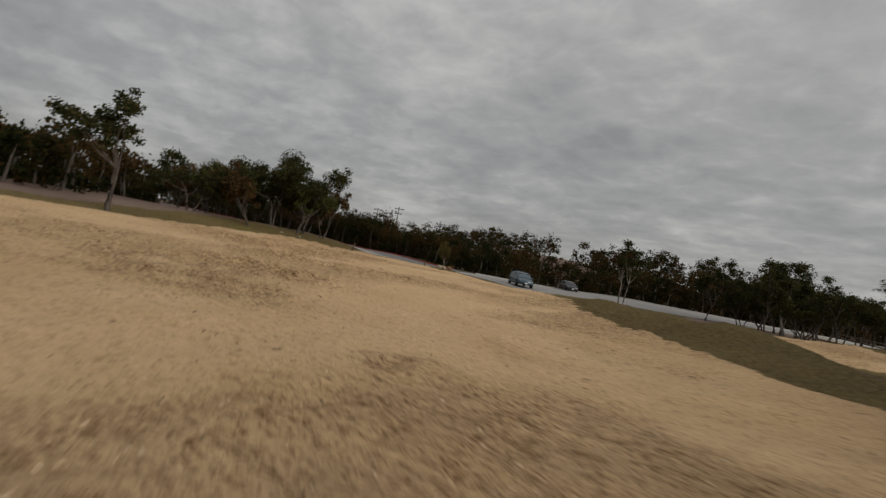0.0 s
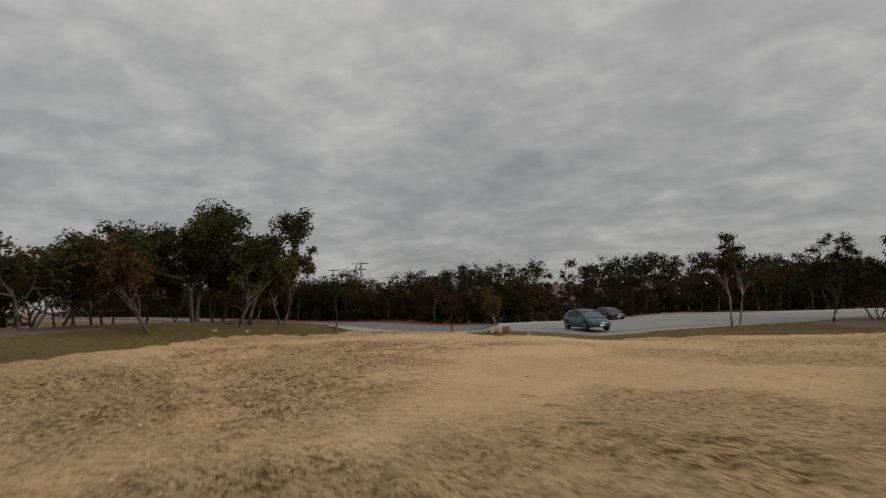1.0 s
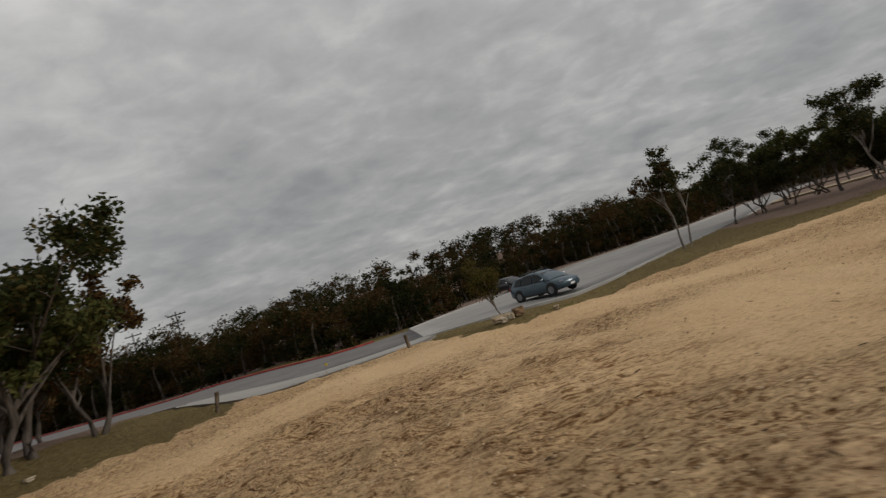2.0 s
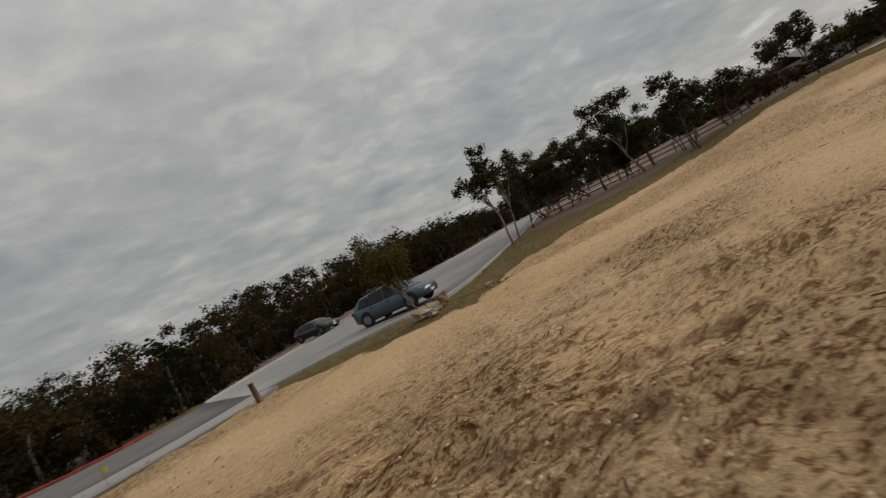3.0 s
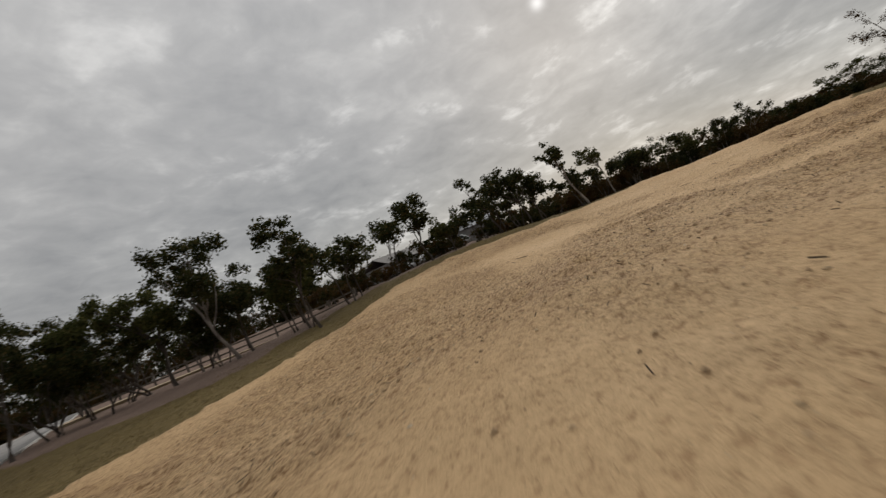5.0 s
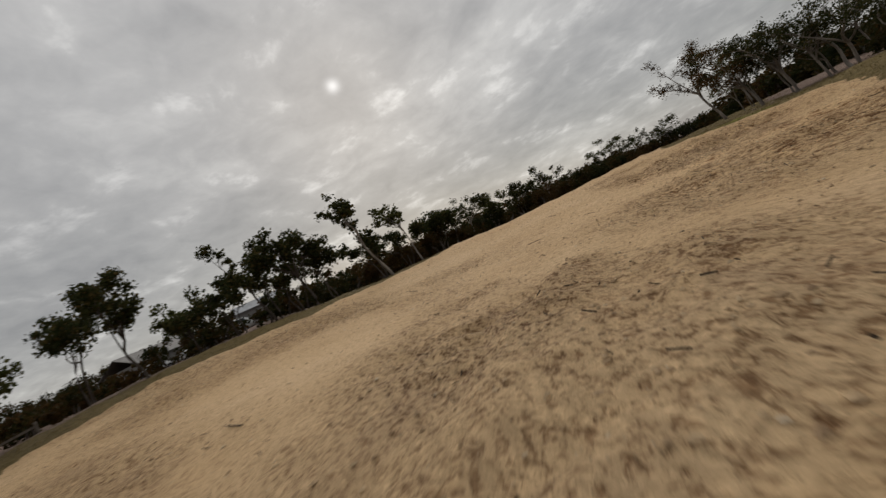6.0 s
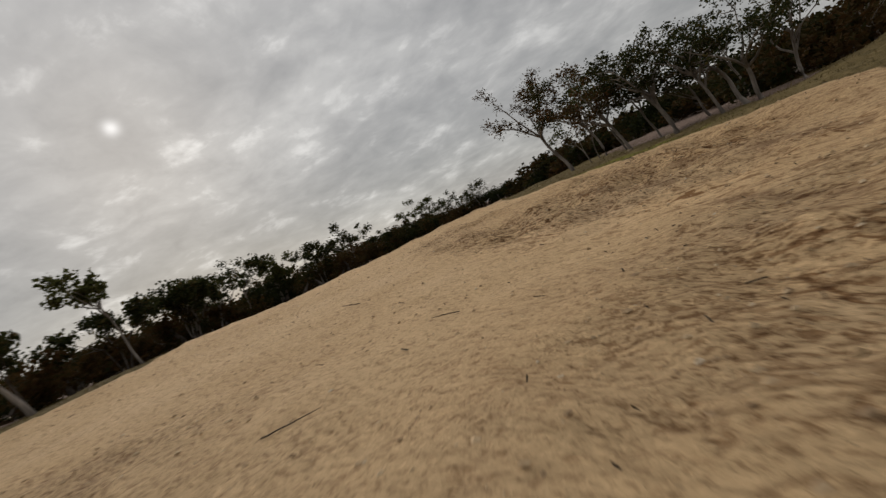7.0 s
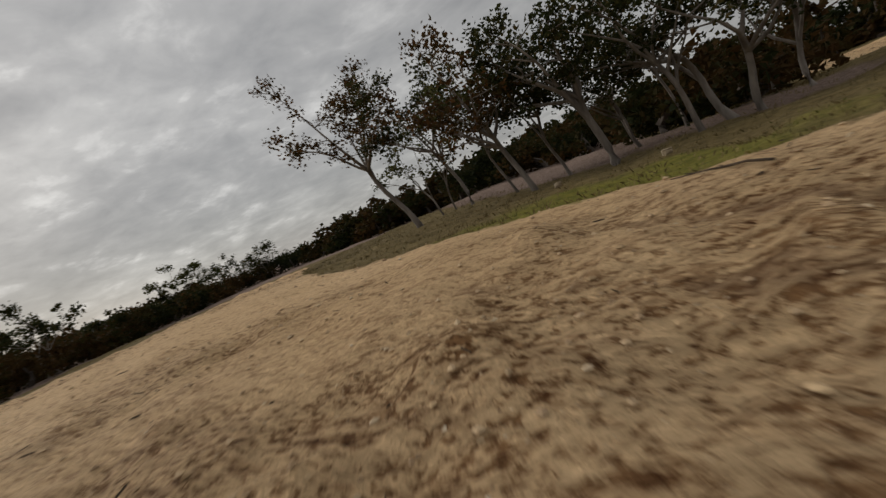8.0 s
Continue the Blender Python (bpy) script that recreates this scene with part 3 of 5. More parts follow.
def leaf_cloud(rng, clumps, count, size, loose=1.35):
    """Many small leaves, each a bent pair of triangles, round the clump centres."""
    verts, faces = [], []
    weights = [c[1] ** 2 for c in clumps]
    for (c, r), w in zip(clumps, weights):
        for _ in range(max(6, int(count * w / sum(weights)))):
            d = Vector((rng.gauss(0, 1), rng.gauss(0, 1), rng.gauss(0, 0.72)))
            d = d.normalized() * r * (0.1 + loose * rng.random() ** 0.9)
            p = Vector(c) + d
            u = Vector((rng.gauss(0, 1), rng.gauss(0, 1), rng.gauss(0, 0.7))).normalized()
            v = u.orthogonal().normalized()
            v.rotate(Matrix.Rotation(rng.uniform(0, 6.28), 3, u))
            s = size * rng.uniform(0.6, 1.45)
            n = u.cross(v) * s * 0.25
            k = len(verts)
            for q in (p - u * s * 0.75, p + v * s * 0.5 + n, p + u * s * 0.75, p - v * s * 0.5 + n):
                verts.append((q.x, q.y, q.z))
            faces += [(k, k + 1, k + 2), (k, k + 2, k + 3)]
    return verts, faces


def grow(seed, high, lean=(0, 0), spread=2.0, stems=1, limbs=6, trunk=0.16, bare=0.42, leaves=2400, size=0.13, flat=0.75):
    """A tree's wood and leaves: wandering stems, forked limbs, twigs, and clumps with gaps between them."""
    rng = random.Random(seed)
    wv, wf, clumps = [], [], []
    lean = Vector((lean[0], lean[1], 0))
    for s in range(stems):
        ang = rng.uniform(0, 6.28)
        foot = Vector((math.cos(ang), math.sin(ang), 0)) * (0.14 * (stems > 1))
        own = lean + (Vector((math.cos(ang), math.sin(ang), 0)) * high * 0.16 if stems > 1 else Vector())
        crotch = foot + own * 0.55 + Vector((0, 0, high * bare * rng.uniform(0.85, 1.15)))
        r0 = trunk * rng.uniform(0.8, 1.1) / (1.0 if stems == 1 else 1.25)
        path = bend(rng, foot - Vector((0, 0, 0.25)), crotch, 6, high * 0.035)
        tube(wv, wf, path, [r0 * (1.55 - 0.5 * min(1, i / 1.5)) if i < 2 else r0 * (1.05 - 0.055 * i) for i in range(7)], 8)
        for i in range(max(2, limbs // stems)):
            a = rng.uniform(0, 6.28) if i else ang
            reach = spread * rng.uniform(0.45, 1.0)
            tip = foot + own + Vector((math.cos(a) * reach, math.sin(a) * reach, high * (bare + (0.94 - bare) * rng.uniform(0.25, 1.0) * (1 - 0.35 * (reach / spread) ** 2))))
            root = path[rng.choice((4, 5, 6, 6, 6))]
            limb = bend(rng, root, tip, 5, reach * 0.16)
            tube(wv, wf, limb, [r0 * f for f in (0.62, 0.5, 0.38, 0.28, 0.19, 0.10)], 6)
            clumps.append((tip, rng.uniform(0.28, 0.5) * spread * 0.5 * flat + 0.12))
            for _ in range(5):
                k = rng.choice((2, 3, 4, 5))
                d = Vector((rng.gauss(0, 1), rng.gauss(0, 1), rng.uniform(0.0, 1.1))).normalized() * spread * rng.uniform(0.22, 0.5)
                end = limb[k] + d
                tube(wv, wf, bend(rng, limb[k], end, 3, 0.08), [r0 * f for f in (0.26, 0.19, 0.13, 0.06)], 5)
                clumps.append((end, rng.uniform(0.14, 0.40) * spread * 0.5 * flat + 0.08))
    lv, lf = leaf_cloud(rng, clumps, leaves, size)
    return wv, wf, lv, lf


def tree(name, at, grown, bark, leaf, label, category="tree", group="", turn=0.0):
    """A standing tree: trunk and crown under one empty at its foot."""
    root = new(name)
    root.matrix_world = Matrix.Translation((at[0], at[1], float(land(*at)) - 0.06)) @ Matrix.Rotation(turn, 4, "Z")
    wv, wf, lv, lf = grown
    mesh_object("trunk", wv, wf, bark, root, True)
    mesh_object("crown", lv, lf, leaf, root)
    return tagged(root, label, category, group)


E_GROUP, R_GROUP, W_GROUP, F_GROUP = "oaks of the mulched grove", "oaks along the roadside", "oaks beside the drive", "oaks past the crest"
# eastern grove: (place, height, crown lean, spread, stems, leaves, leaf kind, seed, trunk radius, bare share)
EAST = [((36.9, 2.6), 4.3, (1.05, 0.55), 1.5, 1, 1700, RUSSET, 11, 0.075, 0.46), ((35.65, 2.3), 3.8, (0.6, 0.3), 1.15, 1, 1300, OAK, 12, 0.06, 0.46),
        ((36.5, 1.6), 2.6, (0.4, 0.2), 0.8, 2, 700, OLIVE, 15, 0.04, 0.45), ((34.1, 3.4), 3.1, (0.5, 0.3), 0.9, 1, 800, OLIVE, 24, 0.04, 0.5),
        ((33.6, 4.06), 3.3, (0.6, 0.3), 1.15, 1, 1600, RUSSET, 16, 0.075, 0.42), ((33.2, 3.0), 2.9, (0.3, 0.2), 0.95, 1, 900, OAK, 13, 0.045, 0.5),
        ((32.25, 4.0), 4.3, (0.3, 0.1), 1.35, 1, 2200, OAK, 19, 0.095, 0.42), ((31.7, 2.2), 3.6, (0.3, 0.1), 1.1, 2, 1400, OAK, 14, 0.055, 0.45),
        ((31.1, 1.4), 3.4, (0.5, 0.2), 1.0, 1, 1100, OAK, 18, 0.05, 0.46), ((30.9, 4.0), 3.8, (0.6, 0.2), 1.1, 1, 1400, OAK, 17, 0.055, 0.48),
        ((30.2, 3.7), 4.3, (0.6, 0.3), 1.6, 2, 2300, OAK, 20, 0.095, 0.42), ((29.3, 3.1), 3.9, (0.0, -0.1), 1.05, 1, 1300, OAK, 22, 0.075, 0.55),
        ((29.0, -3.4), 2.6, (0.1, 0.0), 0.9, 1, 700, OAK, 23, 0.05, 0.42)]
for at, high, lean, spread, stems, leaves, leaf, seed, trunk, bare in EAST:
    tree("oak_tree", at, grow(seed, high * (0.76 if high > 3.5 and seed > 13 else 1.02), lean, spread, stems, 8, trunk * 0.8, bare * 0.8, int(leaves * (1.5 if seed > 13 else 2.0)), 0.05, 0.55), BARK_PALE, leaf,
         "leaning oak with pale bark and thin russet crown" if leaf is RUSSET else "oak with pale lichened bark and dark clumped crown", group=E_GROUP)

# roadside grove, in a loose row behind the grass rim
ROADSIDE = [((16.95, 38.8), 6.0, (-0.6, 0.4), 1.25, 1, 760, RUSSET, 31), ((17.3, 38.7), 6.3, (0.5, -0.4), 1.35, 1, 1300, OAK, 30),
            ((24.7, 45.9), 6.0, (0.1, 0.1), 1.9, 1, 2200, OAK, 32), ((30.0, 50.0), 6.2, (-0.2, 0.1), 2.0, 2, 2300, OAK, 33), ((31.2, 48.9), 5.4, (0.0, 0.0), 1.9, 2, 2000, OAK, 53),
            ((33.2, 46.9), 6.3, (-0.3, 0.2), 2.2, 2, 2800, OLIVE, 34), ((35.8, 54.9), 6.0, (0.0, 0.0), 2.2, 2, 2200, OAK, 35), ((33.9, 49.4), 5.2, (0.0, 0.0), 2.0, 3, 2000, OAK, 54),
            ((31.0, 43.0), 6.0, (-0.4, 0.3), 1.9, 1, 2400, OLIVE, 36), ((32.6, 42.2), 5.0, (0.0, 0.0), 1.8, 2, 1800, OAK, 37), ((30.8, 38.8), 6.0, (-0.9, 0.9), 2.1, 1, 2800, OAK, 38),
            ((33.0, 39.4), 4.6, (0.2, -0.2), 1.7, 2, 1700, OAK, 39), ((31.6, 35.8), 3.3, (0.0, 0.0), 1.4, 2, 1200, OAK, 55), ((28.8, 33.0), 4.6, (-0.2, 0.5), 1.45, 1, 1900, OAK, 40),
            ((33.4, 33.2), 3.6, (0.0, 0.2), 1.5, 2, 1500, OAK, 56), ((35.2, 33.4), 3.2, (0.0, 0.0), 1.4, 1, 1200, OLIVE, 41), ((37.5, 29.3), 3.9, (0.0, 0.3), 1.35, 1, 1500, OAK, 42),
            ((39.4, 32.2), 3.8, (0.0, 0.0), 1.6, 2, 1600, OAK, 57), ((41.4, 28.4), 2.5, (0.0, 0.2), 1.1, 1, 900, OLIVE, 43), ((43.1, 25.2), 4.3, (0.1, 0.3), 1.5, 2, 1900, OAK, 44),
            ((42.3, 23.2), 4.0, (-0.1, 0.4), 1.4, 1, 1700, OAK, 58), ((43.6, 22.0), 3.4, (0.0, 0.2), 1.3, 2, 1300, OAK, 45), ((45.2, 24.0), 3.0, (0.0, 0.0), 1.5, 3, 1300, OAK, 59), ((28.0, 47.8), 4.6, (0.0, 0.0), 1.9, 3, 2000, OAK, 69), ((29.2, 45.6), 5.0, (-0.2, 0.0), 1.9, 2, 2200, OAK, 70), ((34.6, 44.4), 5.2, (0.0, 0.0), 2.0, 2, 2200, OLIVE, 72),
            ((32.0, 40.8), 3.4, (0.0, 0.0), 1.8, 3, 1700, OAK, 73), ((35.4, 37.4), 3.6, (0.0, 0.0), 1.8, 3, 1700, OAK, 74), ((31.0, 34.6), 2.6, (0.0, 0.0), 1.4, 3, 1300, OLIVE, 75), ((40.6, 26.4), 2.4, (0.0, 0.0), 1.3, 3, 1100, OAK, 76),
            ((40.0, 19.4), 4.9, (0.15, 1.3), 0.8, 1, 560, OAK, 48), ((41.4, 19.6), 2.4, (0.1, 0.3), 0.9, 2, 700, OAK, 50),
            ((45.4, 16.9), 3.9, (0.3, 0.8), 0.85, 1, 520, OLIVE, 49), ((48.7, 14.6), 2.9, (0.0, 0.2), 1.3, 2, 1300, OAK, 46), ((47.6, 17.4), 2.2, (0.0, 0.0), 1.3, 3, 1200, OAK, 51)]
for at, high, lean, spread, stems, leaves, leaf, seed in ROADSIDE:
    slim = spread < 1.0 or (high > 5 and spread < 1.4)
    tree("oak_tree", at, grow(seed, high * (1.08 if slim else 1.32 if at[1] > 40 else 1.2), lean, spread, stems, 7, 0.02 + (0.008 if slim else 0.012) * high, 0.56 if slim else 0.16 if stems > 1 and at[1] > 40 else 0.40 if at[1] < 40 else 0.30, int(leaves * (2.5 if at[1] > 40 else 1.9)), 0.105, 0.85), BARK_PALE if seed in (30, 31, 38, 48, 49) else BARK, leaf,
         "forked oak with half-bare russet crown on the verge" if leaf is RUSSET else "tall slim oak with high thin crown" if slim else "dark green oak with slim grey trunk in mulch", group=R_GROUP)

# trees beside the drive and the lone tall oak
WEST = [((-12.4, 20.3), 8.0, (0.1, 0.0), 4.3, 3, 7600, OAK, 61), ((-10.6, 22.6), 7.3, (-0.3, 0.3), 2.7, 2, 3000, OAK, 62),
        ((-10.0, 21.4), 5.8, (0.2, 0.3), 2.0, 1, 1900, OLIVE, 63), ((-10.1, 24.5), 5.6, (0.2, 0.0), 1.6, 2, 1500, RUSSET, 64),
        ((-9.8, 15.6), 4.8, (-1.4, -0.9), 2.0, 2, 1900, RUSSET, 65), ((-15.6, 15.6), 5.0, (0.0, 0.0), 2.2, 1, 1900, OLIVE, 66),
        ((-14.4, 23.6), 5.4, (0.0, 0.0), 2.2, 2, 1700, OLIVE, 67), ((-13.6, 12.6), 4.6, (-0.2, 0.0), 2.0, 2, 1700, OAK, 68), ((-17.4, 24.6), 5.4, (0.0, 0.0), 2.3, 1, 2000, OAK, 101),
        ((-20.6, 20.4), 5.2, (0.0, 0.0), 2.3, 2, 2000, RUSSET, 102), ((-23.4, 25.4), 5.6, (0.0, 0.0), 2.4, 1, 2000, OLIVE, 103), ((-17.8, 29.4), 5.4, (0.0, 0.0), 2.3, 1, 2000, OAK, 104),
        ((-26.8, 30.6), 5.8, (0.0, 0.0), 2.4, 2, 2000, OAK, 105), ((-22.2, 33.6), 5.4, (0.0, 0.0), 2.4, 1, 2000, RUSSET, 106), ((-29.6, 25.2), 5.8, (0.0, 0.0), 2.4, 1, 2000, OLIVE, 107),
        ((-18.6, 16.8), 5.0, (-0.3, 0.0), 2.3, 2, 2200, RUSSET, 108), ((-24.0, 18.0), 5.6, (0.0, 0.0), 2.5, 2, 2200, OAK, 109), ((-14.6, 27.6), 5.0, (0.0, 0.0), 2.0, 1, 1800, RUSSET, 110)]
for at, high, lean, spread, stems, leaves, leaf, seed in WEST:
    tree("oak_tree", at, grow(seed, high * 1.07, lean, spread * 1.15, stems, 8, 0.055 + 0.008 * high, 0.27, int(leaves * 2.7), 0.12), BARK, leaf,
         "spreading multi-stemmed oak with dense dark crown" if stems > 1 else "olive-brown oak with leaning grey trunk", group=W_GROUP)
tree("oak_tree", (-7.7, 3.4), grow(71, 8.1, (-0.9, -1.4), 2.1, 2, 9, 0.16, 0.46, 4200, 0.13), BARK, OAK, "tall lone oak with twin grey trunks, loose crown")

# past the crest
CREST = [((50.3, 14.5), 2.7, 1.4, OAK, 81), ((53.7, 11.4), 3.2, 1.7, OAK, 82), ((55.2, 8.9), 2.5, 1.2, OLIVE, 83), ((57.0, 5.2), 2.6, 1.3, OAK, 84),
         ((58.2, 2.0), 3.0, 1.6, OAK, 85), ((61.6, -3.6), 1.7, 1.4, OAK, 86), ((68.0, -11.6), 3.6, 1.35, OLIVE, 87), ((69.6, -16.4), 3.2, 2.2, OAK, 88),
         ((66.6, -19.4), 2.6, 2.2, OAK, 89), ((52.0, 13.2), 2.4, 1.3, OAK, 90)]
for at, high, spread, leaf, seed in CREST:
    tree("oak_tree", at, grow(seed, high * 1.3, (0, 0), spread * 0.95, 2, 7, 0.07, 0.40, 1700, 0.10, 0.7), BARK_PALE, leaf, "small wind-shaped oak on the field's far rim", group=F_GROUP)


def far_wood(name, seed, places, size=0.24, leaves=560):
    """A wood of many small trees, one body of trunks and one of leaves."""
    rng = random.Random(seed)
    wv, wf, lv, lf = [], [], [], []
    for x, y, high in places:
        base = Vector((x, y, float(land(x, y)) - 0.1))
        lean = Vector((rng.gauss(0, 0.35), rng.gauss(0, 0.35), 0))
        top = base + lean + Vector((0, 0, high * 0.6))
        tube(wv, wf, bend(rng, base, top, 3, 0.2), [0.13, 0.11, 0.085, 0.05], 5)
        clumps = []
        for _ in range(8):
            a, r = rng.uniform(0, 6.28), rng.uniform(0.1, 1.0)
            c = base + lean + Vector((math.cos(a) * r * high * 0.34, math.sin(a) * r * high * 0.34, high * rng.uniform(0.34, 0.9) * (1 - 0.12 * r)))
            clumps.append((c, high * rng.uniform(0.09, 0.2)))
        for _ in range(5):
            a = rng.uniform(0, 6.28)
            clumps.append((base + Vector((math.cos(a) * 1.1, math.sin(a) * 1.1, rng.uniform(0.2, 1.4))), rng.uniform(0.45, 0.8)))
        v, f = leaf_cloud(rng, clumps, leaves, size, 0.95)
        k = len(lv)
        lv += v
        lf += [tuple(i + k for i in t) for t in f]
    root = new(name)
    mesh_object("trunks", wv, wf, BARK, root)
    mesh_object("foliage", lv, lf, WOOD_LEAF, root)
    return root


WOOD_LEAF = leaf_material("woodland_leaves", [(0.0, (0.010, 0.014, 0.004)), (0.35, (0.020, 0.024, 0.007)), (0.52, (0.040, 0.032, 0.010)), (0.72, (0.072, 0.038, 0.014)), (1.0, (0.034, 0.032, 0.010))], 0.30)


def scatter(seed, count, box, test, high):
    """Random places in a box that pass a test, no two closer than a metre and a half."""
    rng, out = random.Random(seed), []
    for _ in range(count * 30):
        x, y = rng.uniform(box[0], box[1]), rng.uniform(box[2], box[3])
        if test(x, y) and all((x - p[0]) ** 2 + (y - p[1]) ** 2 > 2.2 for p in out):
            out.append((x, y, high * rng.uniform(0.72, 1.2)))
            if len(out) == count:
                break
    return out


def far_side(x, y):
    """Metres beyond the far edge of street and road."""
    line = STREET_FAR[:-1] + ROAD_FAR
    px, py = [p[0] for p in line], [p[1] for p in line]
    return y - np.interp(x, px, py)


def beside(line, reach):
    """A test for places no farther than reach from a line of stops."""
    def test(x, y):
        for (ax, ay), (bx, by) in zip(line, line[1:]):
            dx, dy = bx - ax, by - ay
            u = min(1.0, max(0.0, ((x - ax) * dx + (y - ay) * dy) / (dx * dx + dy * dy)))
            if math.hypot(x - ax - u * dx, y - ay - u * dy) < reach:
                return True
        return False
    return test


CREST_LINE = [(51.0, 19.5), (56.0, 12.0), (60.0, 3.0), (64.0, -6.0), (71.0, -16.0), (68.0, -24.0), (58.0, -24.0)]
BACK_LINE = [(58.0, -24.0), (48.0, -22.0), (38.0, -24.0), (28.0, -26.0), (16.0, -27.0), (4.0, -25.0)]
woods = [("woodland_north", scatter(1, 250, (-70, 24, 38, 110), lambda x, y: (4.0 if x < 1 else 9.0) < far_side(x, y) < 22, 4.2)),
         ("woodland_street", scatter(12, 300, (-135, -25, 50, 100), lambda x, y: 3.5 < far_side(x, y) < 16, 6.6)),
         ("woodland_hill", scatter(6, 260, (-90, 70, 70, 150), lambda x, y: 26 < far_side(x, y) < 70, 6.6)),
         ("woodland_northeast", scatter(2, 230, (24, 100, 60, 130), lambda x, y: 7.0 < far_side(x, y) < 30, 6.0)),
         ("woodland_west", scatter(3, 240, (-48, -19, -40, 40), lambda x, y: x < -20 and y < 13 - 0.6 * (x + 20), 5.4)),
         ("thicket_crest", scatter(7, 210, (46, 76, -28, 24), beside(CREST_LINE, 3.2), 1.4)),
         ("thicket_edge", scatter(8, 120, (28.5, 42, -17, 0.8), lambda x, y: y < -6.5 - 0.25 * (x - 28.5) or 28.9 < x < 31.6, 1.6)),
         ("woodland_back", scatter(9, 230, (2, 62, -34, -18), beside(BACK_LINE, 5.0), 2.7)),
         ("thicket_roadside", scatter(10, 80, (86, 104, 26, 70), lambda x, y: x + 0.3 * (y - 20) > 92, 4.0)),
         ("woodland_parking", scatter(11, 160, (62, 130, 44, 112), lambda x, y: x + y > 138, 5.0)),
         ("woodland_east", scatter(5, 150, (66, 100, -20, 60), lambda x, y: x > 70 - 0.1 * y, 3.3))]
for name, places in woods:
    size, leaves = (0.12, 900) if name.startswith("thicket") else (0.17, 800) if name in ("woodland_north", "woodland_street") else (0.25, 400)
    tagged(far_wood(name, len(places), places, size, leaves), "dense low oak and juniper wood with brown and dark green crowns", "woods", kind="stuff")

# ---- helpers for built things ----


def part(name, bm, material, parent, label="", smooth=False):
    """Links a bmesh as one mesh object under a thing or a part."""
    me = bpy.data.meshes.new(name)
    bm.to_mesh(me)
    bm.free()
    if smooth:
        me.polygons.foreach_set("use_smooth", np.ones(len(me.polygons), bool))
    me.materials.append(material)
    ob = new(name, me)
    ob.parent = parent
    if label:
        ob["label"] = label
    return ob


def box(bm, c, s, turn=None, bevel=0.0):
    """A box of size s about c, its edges rounded off by bevel."""
    made = bmesh.ops.create_cube(bm, size=1.0, matrix=Matrix.Translation(c) @ (turn or Matrix.Identity(4)) @ Matrix.Diagonal((*s, 1)))
    if bevel:
        edges = {e for v in made["verts"] for e in v.link_edges}
        bmesh.ops.bevel(bm, geom=list(edges), offset=bevel, segments=2, affect="EDGES", profile=0.6)
    return bm


def drum(bm, c, r, depth, axis="Y", sides=20, r2=None):
    turn = {"Y": Matrix.Rotation(math.pi / 2, 4, "X"), "X": Matrix.Rotation(math.pi / 2, 4, "Y"), "Z": Matrix.Identity(4)}[axis]
    bmesh.ops.create_cone(bm, cap_ends=True, segments=sides, radius1=r, radius2=r if r2 is None else r2, depth=depth, matrix=Matrix.Translation(c) @ turn)
    return bm


def empty_at(name, x, y, turn=0.0, lift=0.0):
    root = new(name)
    root.matrix_world = Matrix.Translation((x, y, float(land(x, y)) + lift)) @ Matrix.Rotation(turn, 4, "Z")
    return root


# ---- parked cars ----
GLASS = Mat("car_glass").set((0.010, 0.012, 0.014), 0.08, spec=0.35)
TYRE = simple("tyre_rubber", (0.018, 0.018, 0.019), 0.85)
RIM = simple("alloy_rim", (0.25, 0.25, 0.26), 0.35, 0.9)
TRIM = simple("black_plastic", (0.016, 0.017, 0.018), 0.55)
LAMP = Mat("headlamp_lens").set((0.30, 0.32, 0.34), 0.12, spec=0.7)
TAIL = Mat("tail_lamp_lens").set((0.22, 0.012, 0.012), 0.2)
PLATE = simple("plate_white", (0.62, 0.62, 0.60), 0.5)


def paint(name, color):
    k = Mat(name)
    dirt = k.noise(3.0, 4.0)
    col = k.ramp(dirt, (0.3, tuple(c * 0.85 for c in color)), (0.7, color))
    k.bsdf.inputs["Coat Weight"].default_value = 0.35
    k.bsdf.inputs["Coat Roughness"].default_value = 0.12
    return k.set(col, 0.34, 0.25)


